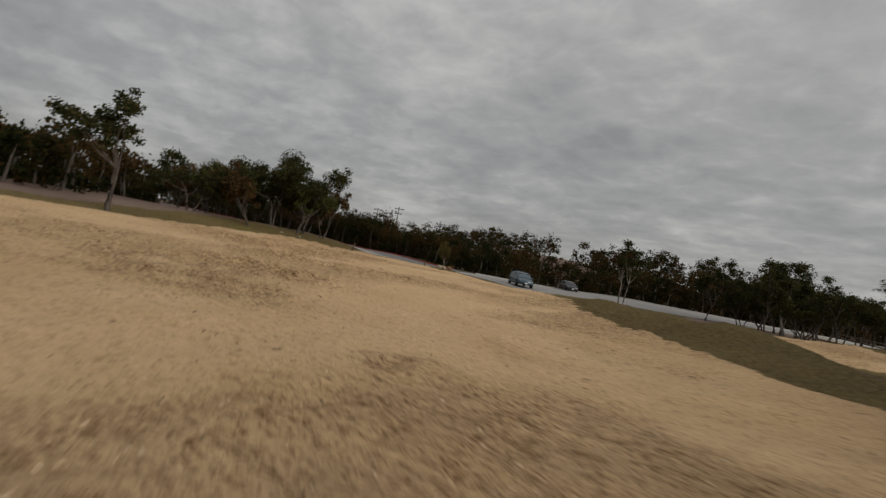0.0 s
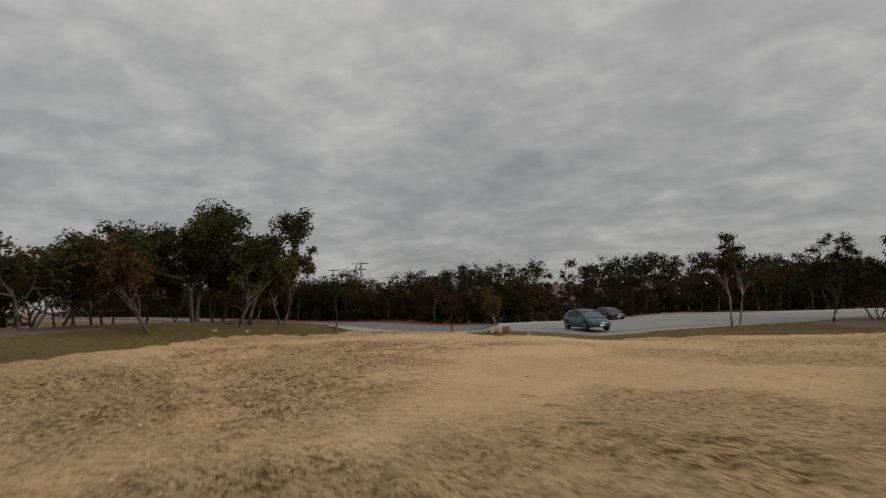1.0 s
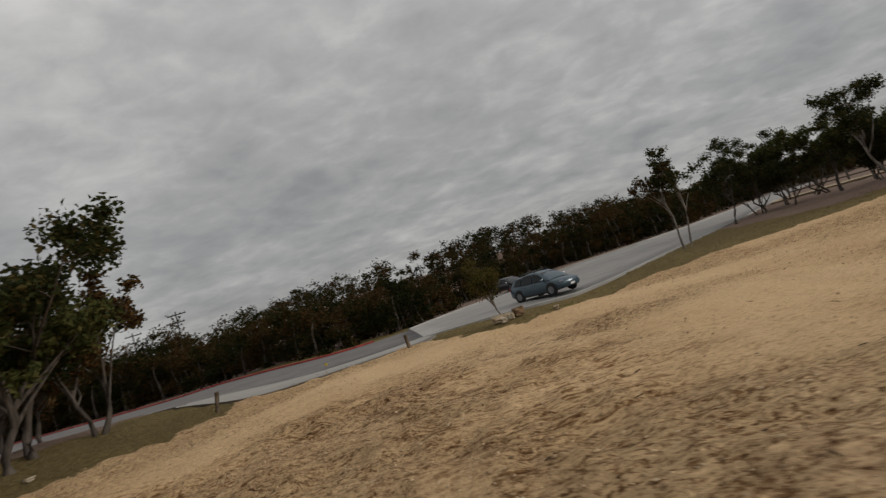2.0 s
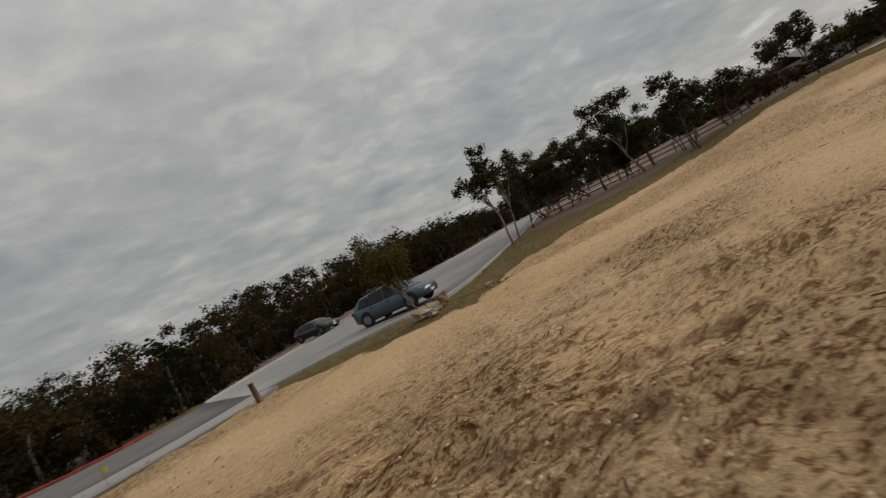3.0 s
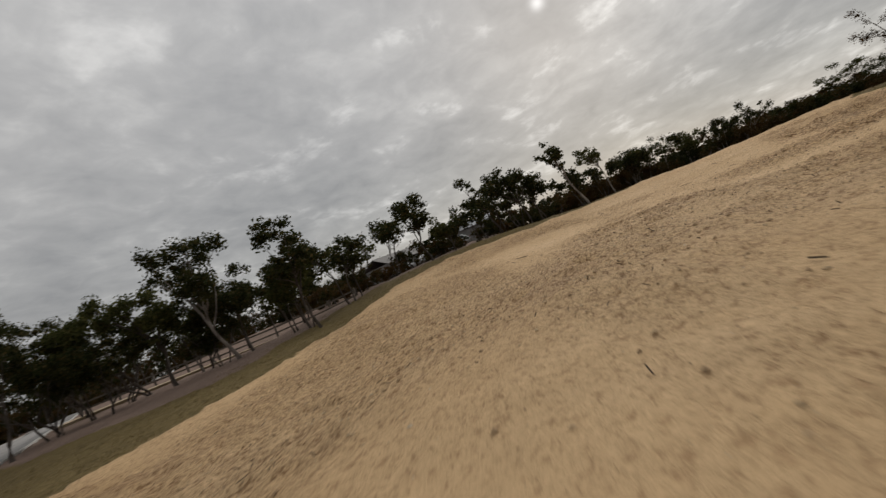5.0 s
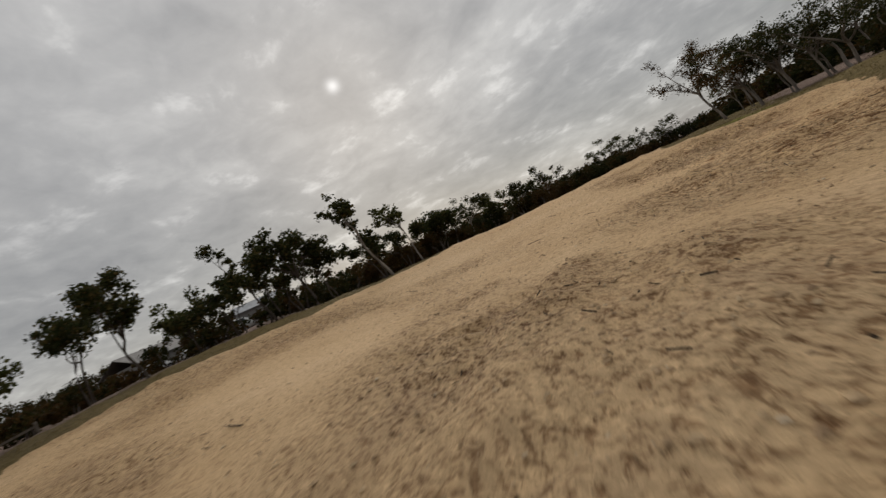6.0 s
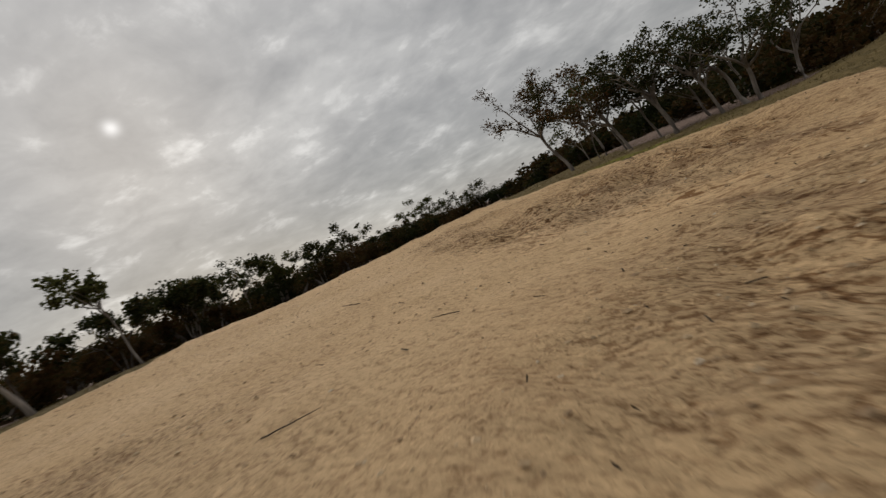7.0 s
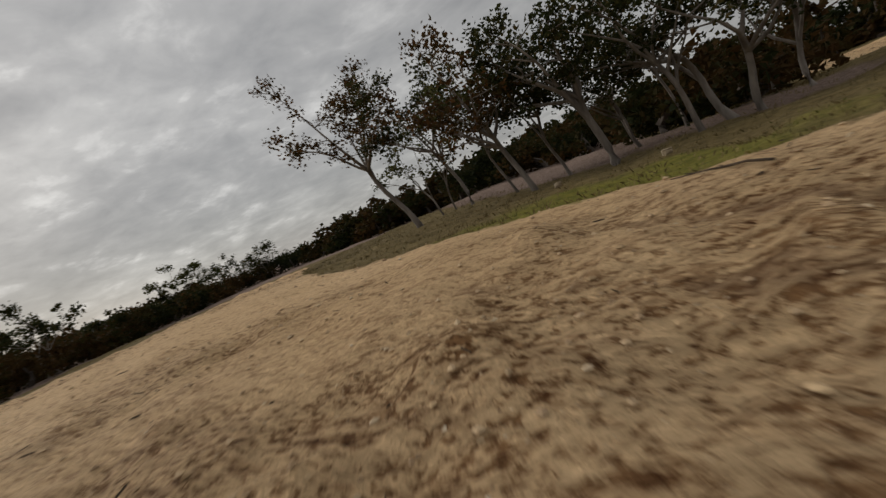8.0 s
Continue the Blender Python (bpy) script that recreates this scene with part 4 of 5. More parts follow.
def car(name, x, y, heading, color, label, tall=1.56, long=4.4, wide=1.78, rack=False, hatch=True):
    """A parked five-door car, nose along +x: lofted body and cabin, glass, wheels, lamps, mirrors, roof bars."""
    root = empty_at(name, x, y, heading, 0.055)
    body = paint(name + "_paint", color)
    h = tall / 1.56
    # stations from tail to nose: x, sill, belt, half width at sill, half width at belt
    side = [(-0.500, 0.44, 0.86, 0.36, 0.37), (-0.490, 0.30, 0.95, 0.43, 0.44), (-0.42, 0.24, 0.99, 0.475, 0.475), (-0.25, 0.22, 0.98, 0.50, 0.49), (0.0, 0.22, 0.96, 0.50, 0.49),
            (0.17, 0.22, 0.94, 0.50, 0.485), (0.30, 0.23, 0.90, 0.495, 0.47), (0.40, 0.24, 0.83, 0.48, 0.44), (0.465, 0.27, 0.75, 0.44, 0.40), (0.498, 0.34, 0.64, 0.37, 0.34)]
    bm = bmesh.new()
    rings = []
    for u, lo, hi, ws, wb in side:
        px = u * long
        ring = []
        for sy, z in ((-ws * 0.86, lo), (-ws, lo + 0.12), (-ws * 1.0, (lo + hi) / 2), (-wb * 0.985, hi - 0.07), (-wb * 0.90, hi), (0, hi + 0.035),
                      (wb * 0.90, hi), (wb * 0.985, hi - 0.07), (ws * 1.0, (lo + hi) / 2), (ws, lo + 0.12), (ws * 0.86, lo)):
            ring.append(bm.verts.new((px, sy * wide, z * h)))
        rings.append(ring)
    for a, b in zip(rings, rings[1:]):
        for i in range(len(a)):
            bm.faces.new((a[i], b[i], b[(i + 1) % len(a)], a[(i + 1) % len(a)]))
    bm.faces.new(rings[0])
    bm.faces.new(rings[-1][::-1])
    bmesh.ops.recalc_face_normals(bm, faces=bm.faces)
    shell = part("body", bm, body, root, smooth=True)
    # cabin: roof and pillars
    end = -0.47 if hatch else -0.33
    cab = [(end, 0.97, 0.42), (end + 0.045, 1.24, 0.395), (end + 0.12, 1.47, 0.36), (-0.12, 1.555, 0.345), (0.04, 1.54, 0.35), (0.13, 1.42, 0.37), (0.235, 1.15, 0.41), (0.30, 0.93, 0.43)]
    bm = bmesh.new()
    rings = []
    for u, z, w in cab:
        low = 0.92
        rings.append([bm.verts.new((u * long, s * wide, q * h)) for s, q in ((-0.455, low), (-(0.455 + w) / 2, (low + z) / 2), (-w, z - 0.03), (-w * 0.8, z + 0.012), (0, z + 0.03), (w * 0.8, z + 0.012), (w, z - 0.03), ((0.455 + w) / 2, (low + z) / 2), (0.455, low))])
    for a, b in zip(rings, rings[1:]):
        for i in range(len(a) - 1):
            bm.faces.new((a[i], b[i], b[i + 1], a[i + 1]))
    bmesh.ops.recalc_face_normals(bm, faces=bm.faces)
    part("roof", bm, body, root, smooth=True)

    def pane(pts, pname="window"):
        b = bmesh.new()
        vs = [b.verts.new((p[0] * long, p[1] * wide, p[2] * h)) for p in pts]
        b.faces.new(vs)
        r = bmesh.ops.extrude_face_region(b, geom=list(b.faces))
        c = Vector((0, 0, 0.9))
        for v in [g for g in r["geom"] if isinstance(g, bmesh.types.BMVert)]:
            v.co += (v.co - c).normalized() * 0.014
        bmesh.ops.recalc_face_normals(b, faces=b.faces)
        return part(pname, b, GLASS, root, "dark tinted glass")

    for s in (-1, 1):
        pane([(0.005, s * 0.462, 0.985), (0.215, s * 0.455, 0.975), (0.115, s * 0.398, 1.36), (0.03, s * 0.376, 1.475), (0.005, s * 0.374, 1.485)])
        pane([(-0.02, s * 0.462, 0.985), (-0.02, s * 0.374, 1.485), (-0.14, s * 0.372, 1.495), (-0.20, s * 0.381, 1.46), (-0.235, s * 0.462, 0.995)])
        pane([(-0.25, s * 0.464, 1.0), (-0.22, s * 0.388, 1.43), (end + 0.14, s * 0.39, 1.40), (end + 0.085, s * 0.452, 1.04)])
    pane([(0.255, -0.36, 1.06), (0.255, 0.36, 1.06), (0.13, 0.32, 1.44), (0.13, -0.32, 1.44)], "windscreen")
    pane([(end - 0.002, -0.34, 1.06), (end + 0.075, -0.31, 1.40), (end + 0.075, 0.31, 1.40), (end - 0.002, 0.34, 1.06)], "rear_window")
    for wx in (-0.305, 0.305):
        for s in (-1, 1):
            b = bmesh.new()
            drum(b, (wx * long, s * 0.455 * wide, 0.325), 0.325, 0.21, "Y", 26)
            bmesh.ops.bevel(b, geom=[e for e in b.edges if len(e.link_faces) == 2 and any(len(f.verts) > 4 for f in e.link_faces)], offset=0.03, segments=2, affect="EDGES")
            wheel = part("wheel", b, TYRE, root, "black tyre")
            b = bmesh.new()
            drum(b, (wx * long, s * (0.455 * wide + 0.095), 0.325), 0.205, 0.035, "Y", 22)
            for k in range(5):
                a = k * 2 * math.pi / 5
                box(b, (wx * long + 0.1 * math.cos(a), s * (0.455 * wide + 0.116), 0.325 + 0.1 * math.sin(a)), (0.19, 0.02, 0.05), Matrix.Rotation(-a, 4, "Y"))
            part("rim", b, RIM, wheel, "grey alloy rim")
            b = bmesh.new()
            drum(b, (wx * long, s * 0.485 * wide, 0.34), 0.385, 0.05, "Y", 26)
            part("wheel_arch", b, TRIM, root, "black plastic wheel arch")
    for s in (-1, 1):
        part("headlight", box(bmesh.new(), (0.452 * long, s * 0.345 * wide, 0.70 * h), (0.20, 0.24, 0.075), Matrix.Rotation(s * -0.5, 4, "Z"), 0.03), LAMP, root, "clear headlamp")
        part("tail_light", box(bmesh.new(), (-0.487 * long, s * 0.385 * wide, 0.90 * h), (0.12, 0.22, 0.15), Matrix.Rotation(s * 0.4, 4, "Z"), 0.03), TAIL, root, "red tail lamp")
        part("side_mirror", box(bmesh.new(), (0.20 * long, s * 0.545 * wide, 1.02 * h), (0.12, 0.20, 0.13), None, 0.04), body, root)
        part("sill", box(bmesh.new(), (0, s * 0.487 * wide, 0.27 * h), (long * 0.44, 0.06, 0.12), None, 0.02), TRIM, root, "black plastic sill")
        for dx in (0.03, -0.20):
            part("door_handle", box(bmesh.new(), (dx * long, s * 0.497 * wide, 0.86 * h), (0.17, 0.035, 0.03), None, 0.01), body, root)
    part("grille", box(bmesh.new(), (0.478 * long, 0, 0.52 * h), (0.10, wide * 0.56, 0.14), None, 0.03), TRIM, root, "black grille")
    part("bumper", box(bmesh.new(), (0.470 * long, 0, 0.34 * h), (0.16, wide * 0.70, 0.12), None, 0.04), TRIM, root, "black lower bumper")
    part("rear_bumper", box(bmesh.new(), (-0.482 * long, 0, 0.40 * h), (0.14, wide * 0.72, 0.18), None, 0.04), TRIM, root, "black rear bumper")
    part("number_plate", box(bmesh.new(), (0.5 * long + 0.02, 0, 0.42 * h), (0.015, 0.34, 0.11), None, 0.004), PLATE, root, "white plate")
    if rack:
        for s in (-1, 1):
            b = bmesh.new()
            box(b, (-0.13 * long, s * 0.30 * wide, 1.63 * h), (1.5, 0.03, 0.03), None, 0.01)
            for dx in (-0.28, 0.02):
                box(b, (dx * long, s * 0.30 * wide, 1.595 * h), (0.06, 0.04, 0.07), None, 0.01)
            part("roof_rail", b, TRIM, root, "black roof rail")
        for dx in (-0.22, -0.04):
            part("cross_bar", box(bmesh.new(), (dx * long, 0, 1.655 * h), (0.06, wide * 0.66, 0.03), None, 0.01), TRIM, root, "black roof bar")
    return tagged(root, label, "car")


car("car", 7.4, 36.2, radians(-54), (0.052, 0.086, 0.110), "blue-grey crossover hatchback with roof bars parked on the road", 1.44, 4.1, 1.72, rack=True)
car("car", 7.7, 55.4, radians(-58), (0.020, 0.021, 0.024), "black low hatchback parked behind on the road", 1.30, 4.1, 1.72)
# vehicles beyond the roadside grove, half hidden by trunks
car("car", 75.8, 43.2, 2.3, (0.55, 0.55, 0.55), "white saloon parked beyond the roadside trees", 1.45, 4.5, 1.8, hatch=False)
car("car", 79.2, 39.7, 2.9, (0.50, 0.50, 0.50), "white estate car parked beyond the roadside trees", 1.55, 4.5, 1.8)
car("car", 79.5, 38.5, 2.8, (0.03, 0.035, 0.03), "dark green estate car parked beyond the roadside trees", 1.55, 4.5, 1.8)
car("car", 82.2, 36.4, 1.9, (0.50, 0.51, 0.50), "long pale van parked beyond the roadside trees", 1.9, 6.4, 2.0)

# ---- the planted sapling, its limestone boulders, posts ----
sap = new("sapling")
sap.matrix_world = Matrix.Translation((3.75, 25.75, float(land(3.75, 25.75)) - 0.05))
gv = grow(501, 2.9, (-0.3, 0.05), 0.46, 1, 16, 0.034, 0.24, 5200, 0.04, 1.2)
mesh_object("trunk", gv[0], gv[1], BARK_PALE, sap, True)
mesh_object("crown", gv[2], gv[3], SAPLING_LEAF, sap)
tagged(sap, "young tree with yellowing leaves on a leaning pale trunk", "tree")

LIMESTONE = Mat("pale_limestone")
_n = LIMESTONE.noise(3.0, 6.0, 0.65)
LIMESTONE.bump(LIMESTONE.noise(14.0, 5.0), 0.8, 0.03)
LIMESTONE = LIMESTONE.set(LIMESTONE.ramp(_n, (0.3, (0.17, 0.12, 0.07)), (0.5, (0.34, 0.27, 0.18)), (0.7, (0.52, 0.46, 0.37))), 0.9, spec=0.15)


BROWN_STONE = simple("iron_stained_stone", (0.17, 0.105, 0.055), 0.9, vary=0.5, scale=5.0, bump=0.6)


def boulder(x, y, size, turn, seed, label, sink=0.3, tilt=0.0, stone=None):
    """A broken block of stone with chipped, uneven faces."""
    rng = random.Random(seed)
    size = tuple(c * 1.2 for c in size)
    bm = bmesh.new()
    bmesh.ops.create_cube(bm, size=1.0)
    bmesh.ops.subdivide_edges(bm, edges=list(bm.edges), cuts=3, use_grid_fill=True)
    bmesh.ops.smooth_vert(bm, verts=list(bm.verts), factor=0.5, use_axis_x=True, use_axis_y=True, use_axis_z=True)
    for v in bm.verts:
        q = v.co * 2.3 + Vector((seed * 3.7, 0, 0))
        v.co += Vector((noise.noise(q), noise.noise(q + Vector((9, 0, 0))), noise.noise(q + Vector((0, 9, 0))))) * 0.22
        v.co.x, v.co.y, v.co.z = v.co.x * size[0], v.co.y * size[1], v.co.z * size[2]
    bmesh.ops.scale(bm, vec=(0.78, 0.78, 0.78), verts=list(bm.verts))
    me = bpy.data.meshes.new("boulder")
    bm.to_mesh(me)
    bm.free()
    me.materials.append(stone or LIMESTONE)
    ob = new("boulder", me)
    ob.matrix_world = Matrix.Translation((x, y, float(land(x, y)) + size[2] * (0.5 - sink))) @ Matrix.Rotation(turn, 4, "Z") @ Matrix.Rotation(tilt, 4, "X")
    return tagged(ob, label, "boulder", "stones round the sapling")


boulder(3.6, 25.3, (0.52, 0.30, 0.20), 0.3, 1, "pale flat limestone block leaning at the sapling's foot", 0.1, 0.35)
boulder(3.95, 25.35, (0.40, 0.28, 0.22), -0.3, 3, "buff limestone block with dark shaded face", 0.2, 0.2)
boulder(4.35, 25.6, (0.40, 0.28, 0.30), 0.5, 4, "brown-stained upright limestone block in grass", 0.15, 0.0, BROWN_STONE)
boulder(5.6, 25.3, (0.26, 0.18, 0.12), 1.3, 5, "small pale stone lying in the grass", 0.25)
boulder(3.75, 25.0, (0.22, 0.17, 0.12), 0.2, 6, "small pale stone on the sand's edge", 0.2)
boulder(-9.2, 18.6, (0.26, 0.2, 0.12), 0.4, 7, "low pale stone beside the oak stems", 0.25)
boulder(-8.6, 20.2, (0.2, 0.15, 0.1), 1.1, 8, "small pale stone on the sand's edge", 0.25)
boulder(31.4, 6.2, (0.11, 0.09, 0.07), 0.6, 9, "buff stone in grass by the grove", 0.25)
boulder(32.9, 5.4, (0.13, 0.1, 0.07), 1.6, 10, "buff stone in grass by the grove", 0.25)

WOOD = bark_material("weathered_post_wood", (0.070, 0.050, 0.034), (0.200, 0.150, 0.105))


def wooden_post(x, y, high, lean, label, r=0.075):
    """A rough round post with a slanting sawn top, and a splayed foot of soil."""
    root = empty_at("wooden_post", x, y)
    rng = random.Random(int(x * 10))
    verts, faces = [], []
    tube(verts, faces, [(0, 0, -0.3), (0, 0, 0.02), (lean[0] * 0.5, lean[1] * 0.5, high * 0.5), (lean[0], lean[1], high)], [r * 1.25, r * 1.15, r, r * 0.92], 9)
    mesh_object("stake", verts, faces, WOOD, root, True)
    b = bmesh.new()
    drum(b, (lean[0], lean[1], high + 0.005), r * 1.05, 0.03, "Z", 9)
    part("cap", b, WOOD, root)
    return tagged(root, label, "post", "posts of the drive entrance")


wooden_post(-6.8, 25.8, 0.62, (0.10, 0.06), "short weathered wooden post leaning beside the drive")
wooden_post(-0.05, 28.85, 0.55, (-0.04, 0.0), "short weathered wooden post at the drive's corner")

YELLOW = simple("yellow_plastic", (0.55, 0.42, 0.06), 0.5)
flag = empty_at("marker_flag", -3.5, 28.4)
part("wire", drum(bmesh.new(), (0, 0, 0.2), 0.006, 0.5, "Z", 6), RIM, flag)
part("pennant", box(bmesh.new(), (0.06, 0, 0.38), (0.13, 0.004, 0.10), Matrix.Rotation(0.2, 4, "Y")), YELLOW, flag, "small yellow plastic pennant")
tagged(flag, "yellow marker flag on a wire beside the driveway", "marker flag")

# ---- utility poles over the north wood ----
POLE = bark_material("creosoted_pole", (0.020, 0.017, 0.015), (0.060, 0.052, 0.046))


def utility_pole(x, y, high):
    root = empty_at("utility_pole", x, y)
    part("pole", drum(bmesh.new(), (0, 0, high / 2 - 0.5), 0.11, high + 1, "Z", 10, 0.07), POLE, root)
    for z, w in ((high - 0.35, 2.2), (high - 1.25, 1.5)):
        arm = part("crossarm", box(bmesh.new(), (0, 0.14, z), (w, 0.10, 0.12), None, 0.01), POLE, root)
        for dx in (-0.45, -0.2, 0.2, 0.45):
            part("insulator", drum(bmesh.new(), (dx * w, 0.14, z + 0.13), 0.05, 0.16, "Z", 8, 0.03), TRIM, arm)
    return tagged(root, "dark wooden utility pole with crossarms above the woods", "utility pole", "utility poles")


utility_pole(-29.0, 64.5, 8.8)
utility_pole(-38.0, 70.0, 8.4)

# ---- rail fence, pale gravel path and shed beyond the roadside grove ----
GRAVEL = paving_material("pale_gravel", (0.30, 0.235, 0.150), (0.43, 0.345, 0.235))
PATH_NEAR = [(34.5, 56.0), (39.2, 51.4), (42.8, 45.0), (45.0, 38.5), (46.6, 32.0), (49.4, 26.0), (53.0, 20.0)]
PATH_FAR = [(36.6, 57.6), (41.4, 52.8), (45.2, 46.0), (47.4, 39.0), (49.0, 32.6), (51.6, 27.0), (55.0, 21.2)]
tagged(ribbon("path", PATH_NEAR, PATH_FAR, GRAVEL, 30, 3, 0.12, 0.3), "pale tan gravel path behind the roadside oaks", "path", kind="structure")
RAIL = bark_material("silvered_rail_wood", (0.06, 0.05, 0.04), (0.14, 0.12, 0.10))
fence_line = resample([(38.0, 58.0), (42.6, 53.6), (46.4, 46.6), (48.6, 39.4)], 10)
fence = new("rail_fence")
for i, (fx, fy) in enumerate(fence_line):
    fz = float(land(fx, fy))
    part("post", box(bmesh.new(), (fx, fy, fz + 0.5), (0.13, 0.13, 1.3), None, 0.012), RAIL, fence)
    if i:
        ax, ay = fence_line[i - 1]
        az = float(land(ax, ay))
        d = Vector((fx - ax, fy - ay, fz - az))
        for z in (0.45, 0.92):
            turn = d.to_track_quat("X", "Z").to_matrix().to_4x4()
            part("rail", box(bmesh.new(), (ax + d.x / 2, ay + d.y / 2, az + d.z / 2 + z), (d.length, 0.05, 0.13), turn, 0.008), RAIL, fence)
tagged(fence, "silvered two-rail wooden fence behind the roadside oaks", "fence")

ROOF = simple("galvanised_roof", (0.34, 0.35, 0.36), 0.45, 0.5, vary=0.2, scale=1.5)
SIDING = simple("grey_siding", (0.20, 0.19, 0.18), 0.8, vary=0.2, scale=2.0)
WHITE = simple("white_metal_roof", (0.62, 0.63, 0.64), 0.5, 0.1, vary=0.12, scale=1.0)


def shed(name, x, y, turn, long, deep, high, rise, roof_mat, label):
    """A gabled shed: posts, back and side walls, two roof slopes, a beam."""
    root = empty_at(name, x, y, turn)
    pitch = math.atan2(rise, deep / 2)
    for s in (-1, 1):
        slope = math.hypot(rise, deep / 2) + 0.35
        part("roof_slope", box(bmesh.new(), (0, s * (deep / 4 + 0.1), high + rise / 2 - 0.03), (long + 0.6, slope, 0.07), Matrix.Rotation(-s * pitch, 4, "X"), 0.01), roof_mat, root, "pale metal roof sheet")
    part("wall", box(bmesh.new(), (0, deep / 2 - 0.08, high / 2), (long, 0.12, high), None, 0.01), SIDING, root)
    for s in (-1, 1):
        part("wall", box(bmesh.new(), (s * (long / 2 - 0.06), 0.1, high / 2), (0.12, deep - 0.45, high), None, 0.01), SIDING, root)
    for i in range(4):
        part("post", box(bmesh.new(), (-long / 2 + 0.1 + i * (long - 0.2) / 3, -deep / 2 + 0.08, high / 2), (0.14, 0.14, high), None, 0.01), RAIL, root)
    part("beam", box(bmesh.new(), (0, -deep / 2 + 0.08, high - 0.08), (long, 0.15, 0.22), None, 0.01), RAIL, root)
    return tagged(root, label, "shed")


shed("open_shed", 85.2, 32.2, 1.9, 6.0, 3.5, 2.4, 0.8, ROOF, "open-fronted shed with pale metal roof beyond the trees")
shed("barn", 85.4, 46.2, 2.6, 9.0, 6.5, 2.4, 1.4, SIDING, "wide grey shed with sloping roof beyond parked cars")
shed("farmhouse", 21.0, 95.0, 0.5, 4.4, 3.6, 1.9, 0.9, WHITE, "far house with white metal roof among woods")

# ---- sticks, stones, clods and grass on the ground ----
STICK = bark_material("dead_twig", (0.028, 0.020, 0.014), (0.085, 0.062, 0.042))


def ground_height(x, y):
    """The sheet's own height at arrays of places inside the field."""
    sd = signed_distance(x, y, FIELD)
    return land(x, y) + relief(x, y, sd > 0) + 0.06 * ease((sd + 0.2) / 0.5) - 0.05


def top_of(x, y):
    """The sheet's height at one place."""
    return float(ground_height(np.array([x]), np.array([y]))[0])


def fallen_branch(x, y, long, turn, seed, label):
    """A crooked dead branch with side twigs lying on the sand."""
    rng = random.Random(seed)
    verts, faces = [], []
    z = top_of(x, y) + 0.02
    d = Vector((math.cos(turn), math.sin(turn), 0))
    a, b = Vector((x, y, z)) - d * long / 2, Vector((x, y, z)) + d * long / 2
    a.z, b.z = top_of(a.x, a.y) + 0.02, top_of(b.x, b.y) + 0.03
    path = bend(rng, a, b, 6, long * 0.06)
    for p in path:
        p.z = max(p.z, top_of(p.x, p.y) + 0.01)
    r = 0.004 + long * 0.006
    tube(verts, faces, path, [r, r, r * 0.9, r * 0.8, r * 0.65, r * 0.5, r * 0.3], 6)
    for k in (2, 4) if long > 0.45 else (3,):
        e = path[k] + (d * rng.uniform(0.5, 1.0) + Vector((rng.uniform(-0.6, 0.6), rng.uniform(-0.6, 0.6), 0.1))) * long * 0.16
        tube(verts, faces, bend(rng, path[k], e, 3, 0.03), [r * 0.5, r * 0.4, r * 0.3, r * 0.15], 5)
    ob = mesh_object("fallen_branch", verts, faces, STICK)
    return tagged(ob, label, "branch", "sticks on the sand")


BRANCHES = [(31.05, 8.72, 0.8, -0.75), (3.89, 19.3, 0.3, -0.94), (2.21, 18.95, 0.47, 0.84), (9.4, 19.1, 0.4, -2.3), (5.25, 19.99, 0.25, -0.16), (4.39, 19.59, 0.23, -0.5),
            (3.75, 19.67, 0.3, 0.74), (7.33, 20.08, 0.23, -1.7), (29.15, 17.06, 0.45, -1.89), (16.3, 21.3, 0.36, 0.1), (26.6, 17.6, 0.3, -0.4), (6.1, 17.0, 0.24, 0.9), (24.1, 23.6, 0.8, 0.5),
            (30.8, 20.2, 0.6, 0.4), (29.6, 15.2, 0.3, 0.8), (33.0, 14.6, 0.5, 0.2), (14.2, -5.4, 0.3, 0.1), (17.1, -4.6, 0.24, 2.8), (10.0, 7.6, 0.42, -0.2), (9.4, 8.4, 0.36, -0.3),
            (10.6, 7.0, 0.48, -0.25), (25.0, 11.6, 0.48, 0.5), (19.4, 19.4, 0.3, 0.2)]
for i, (bx, by, bl, bt) in enumerate(BRANCHES):
    fallen_branch(bx, by, bl, bt, 900 + i, "crooked dark dead branch lying on the sand" if bl > 0.5 else "short dark dead twig lying on the sand")


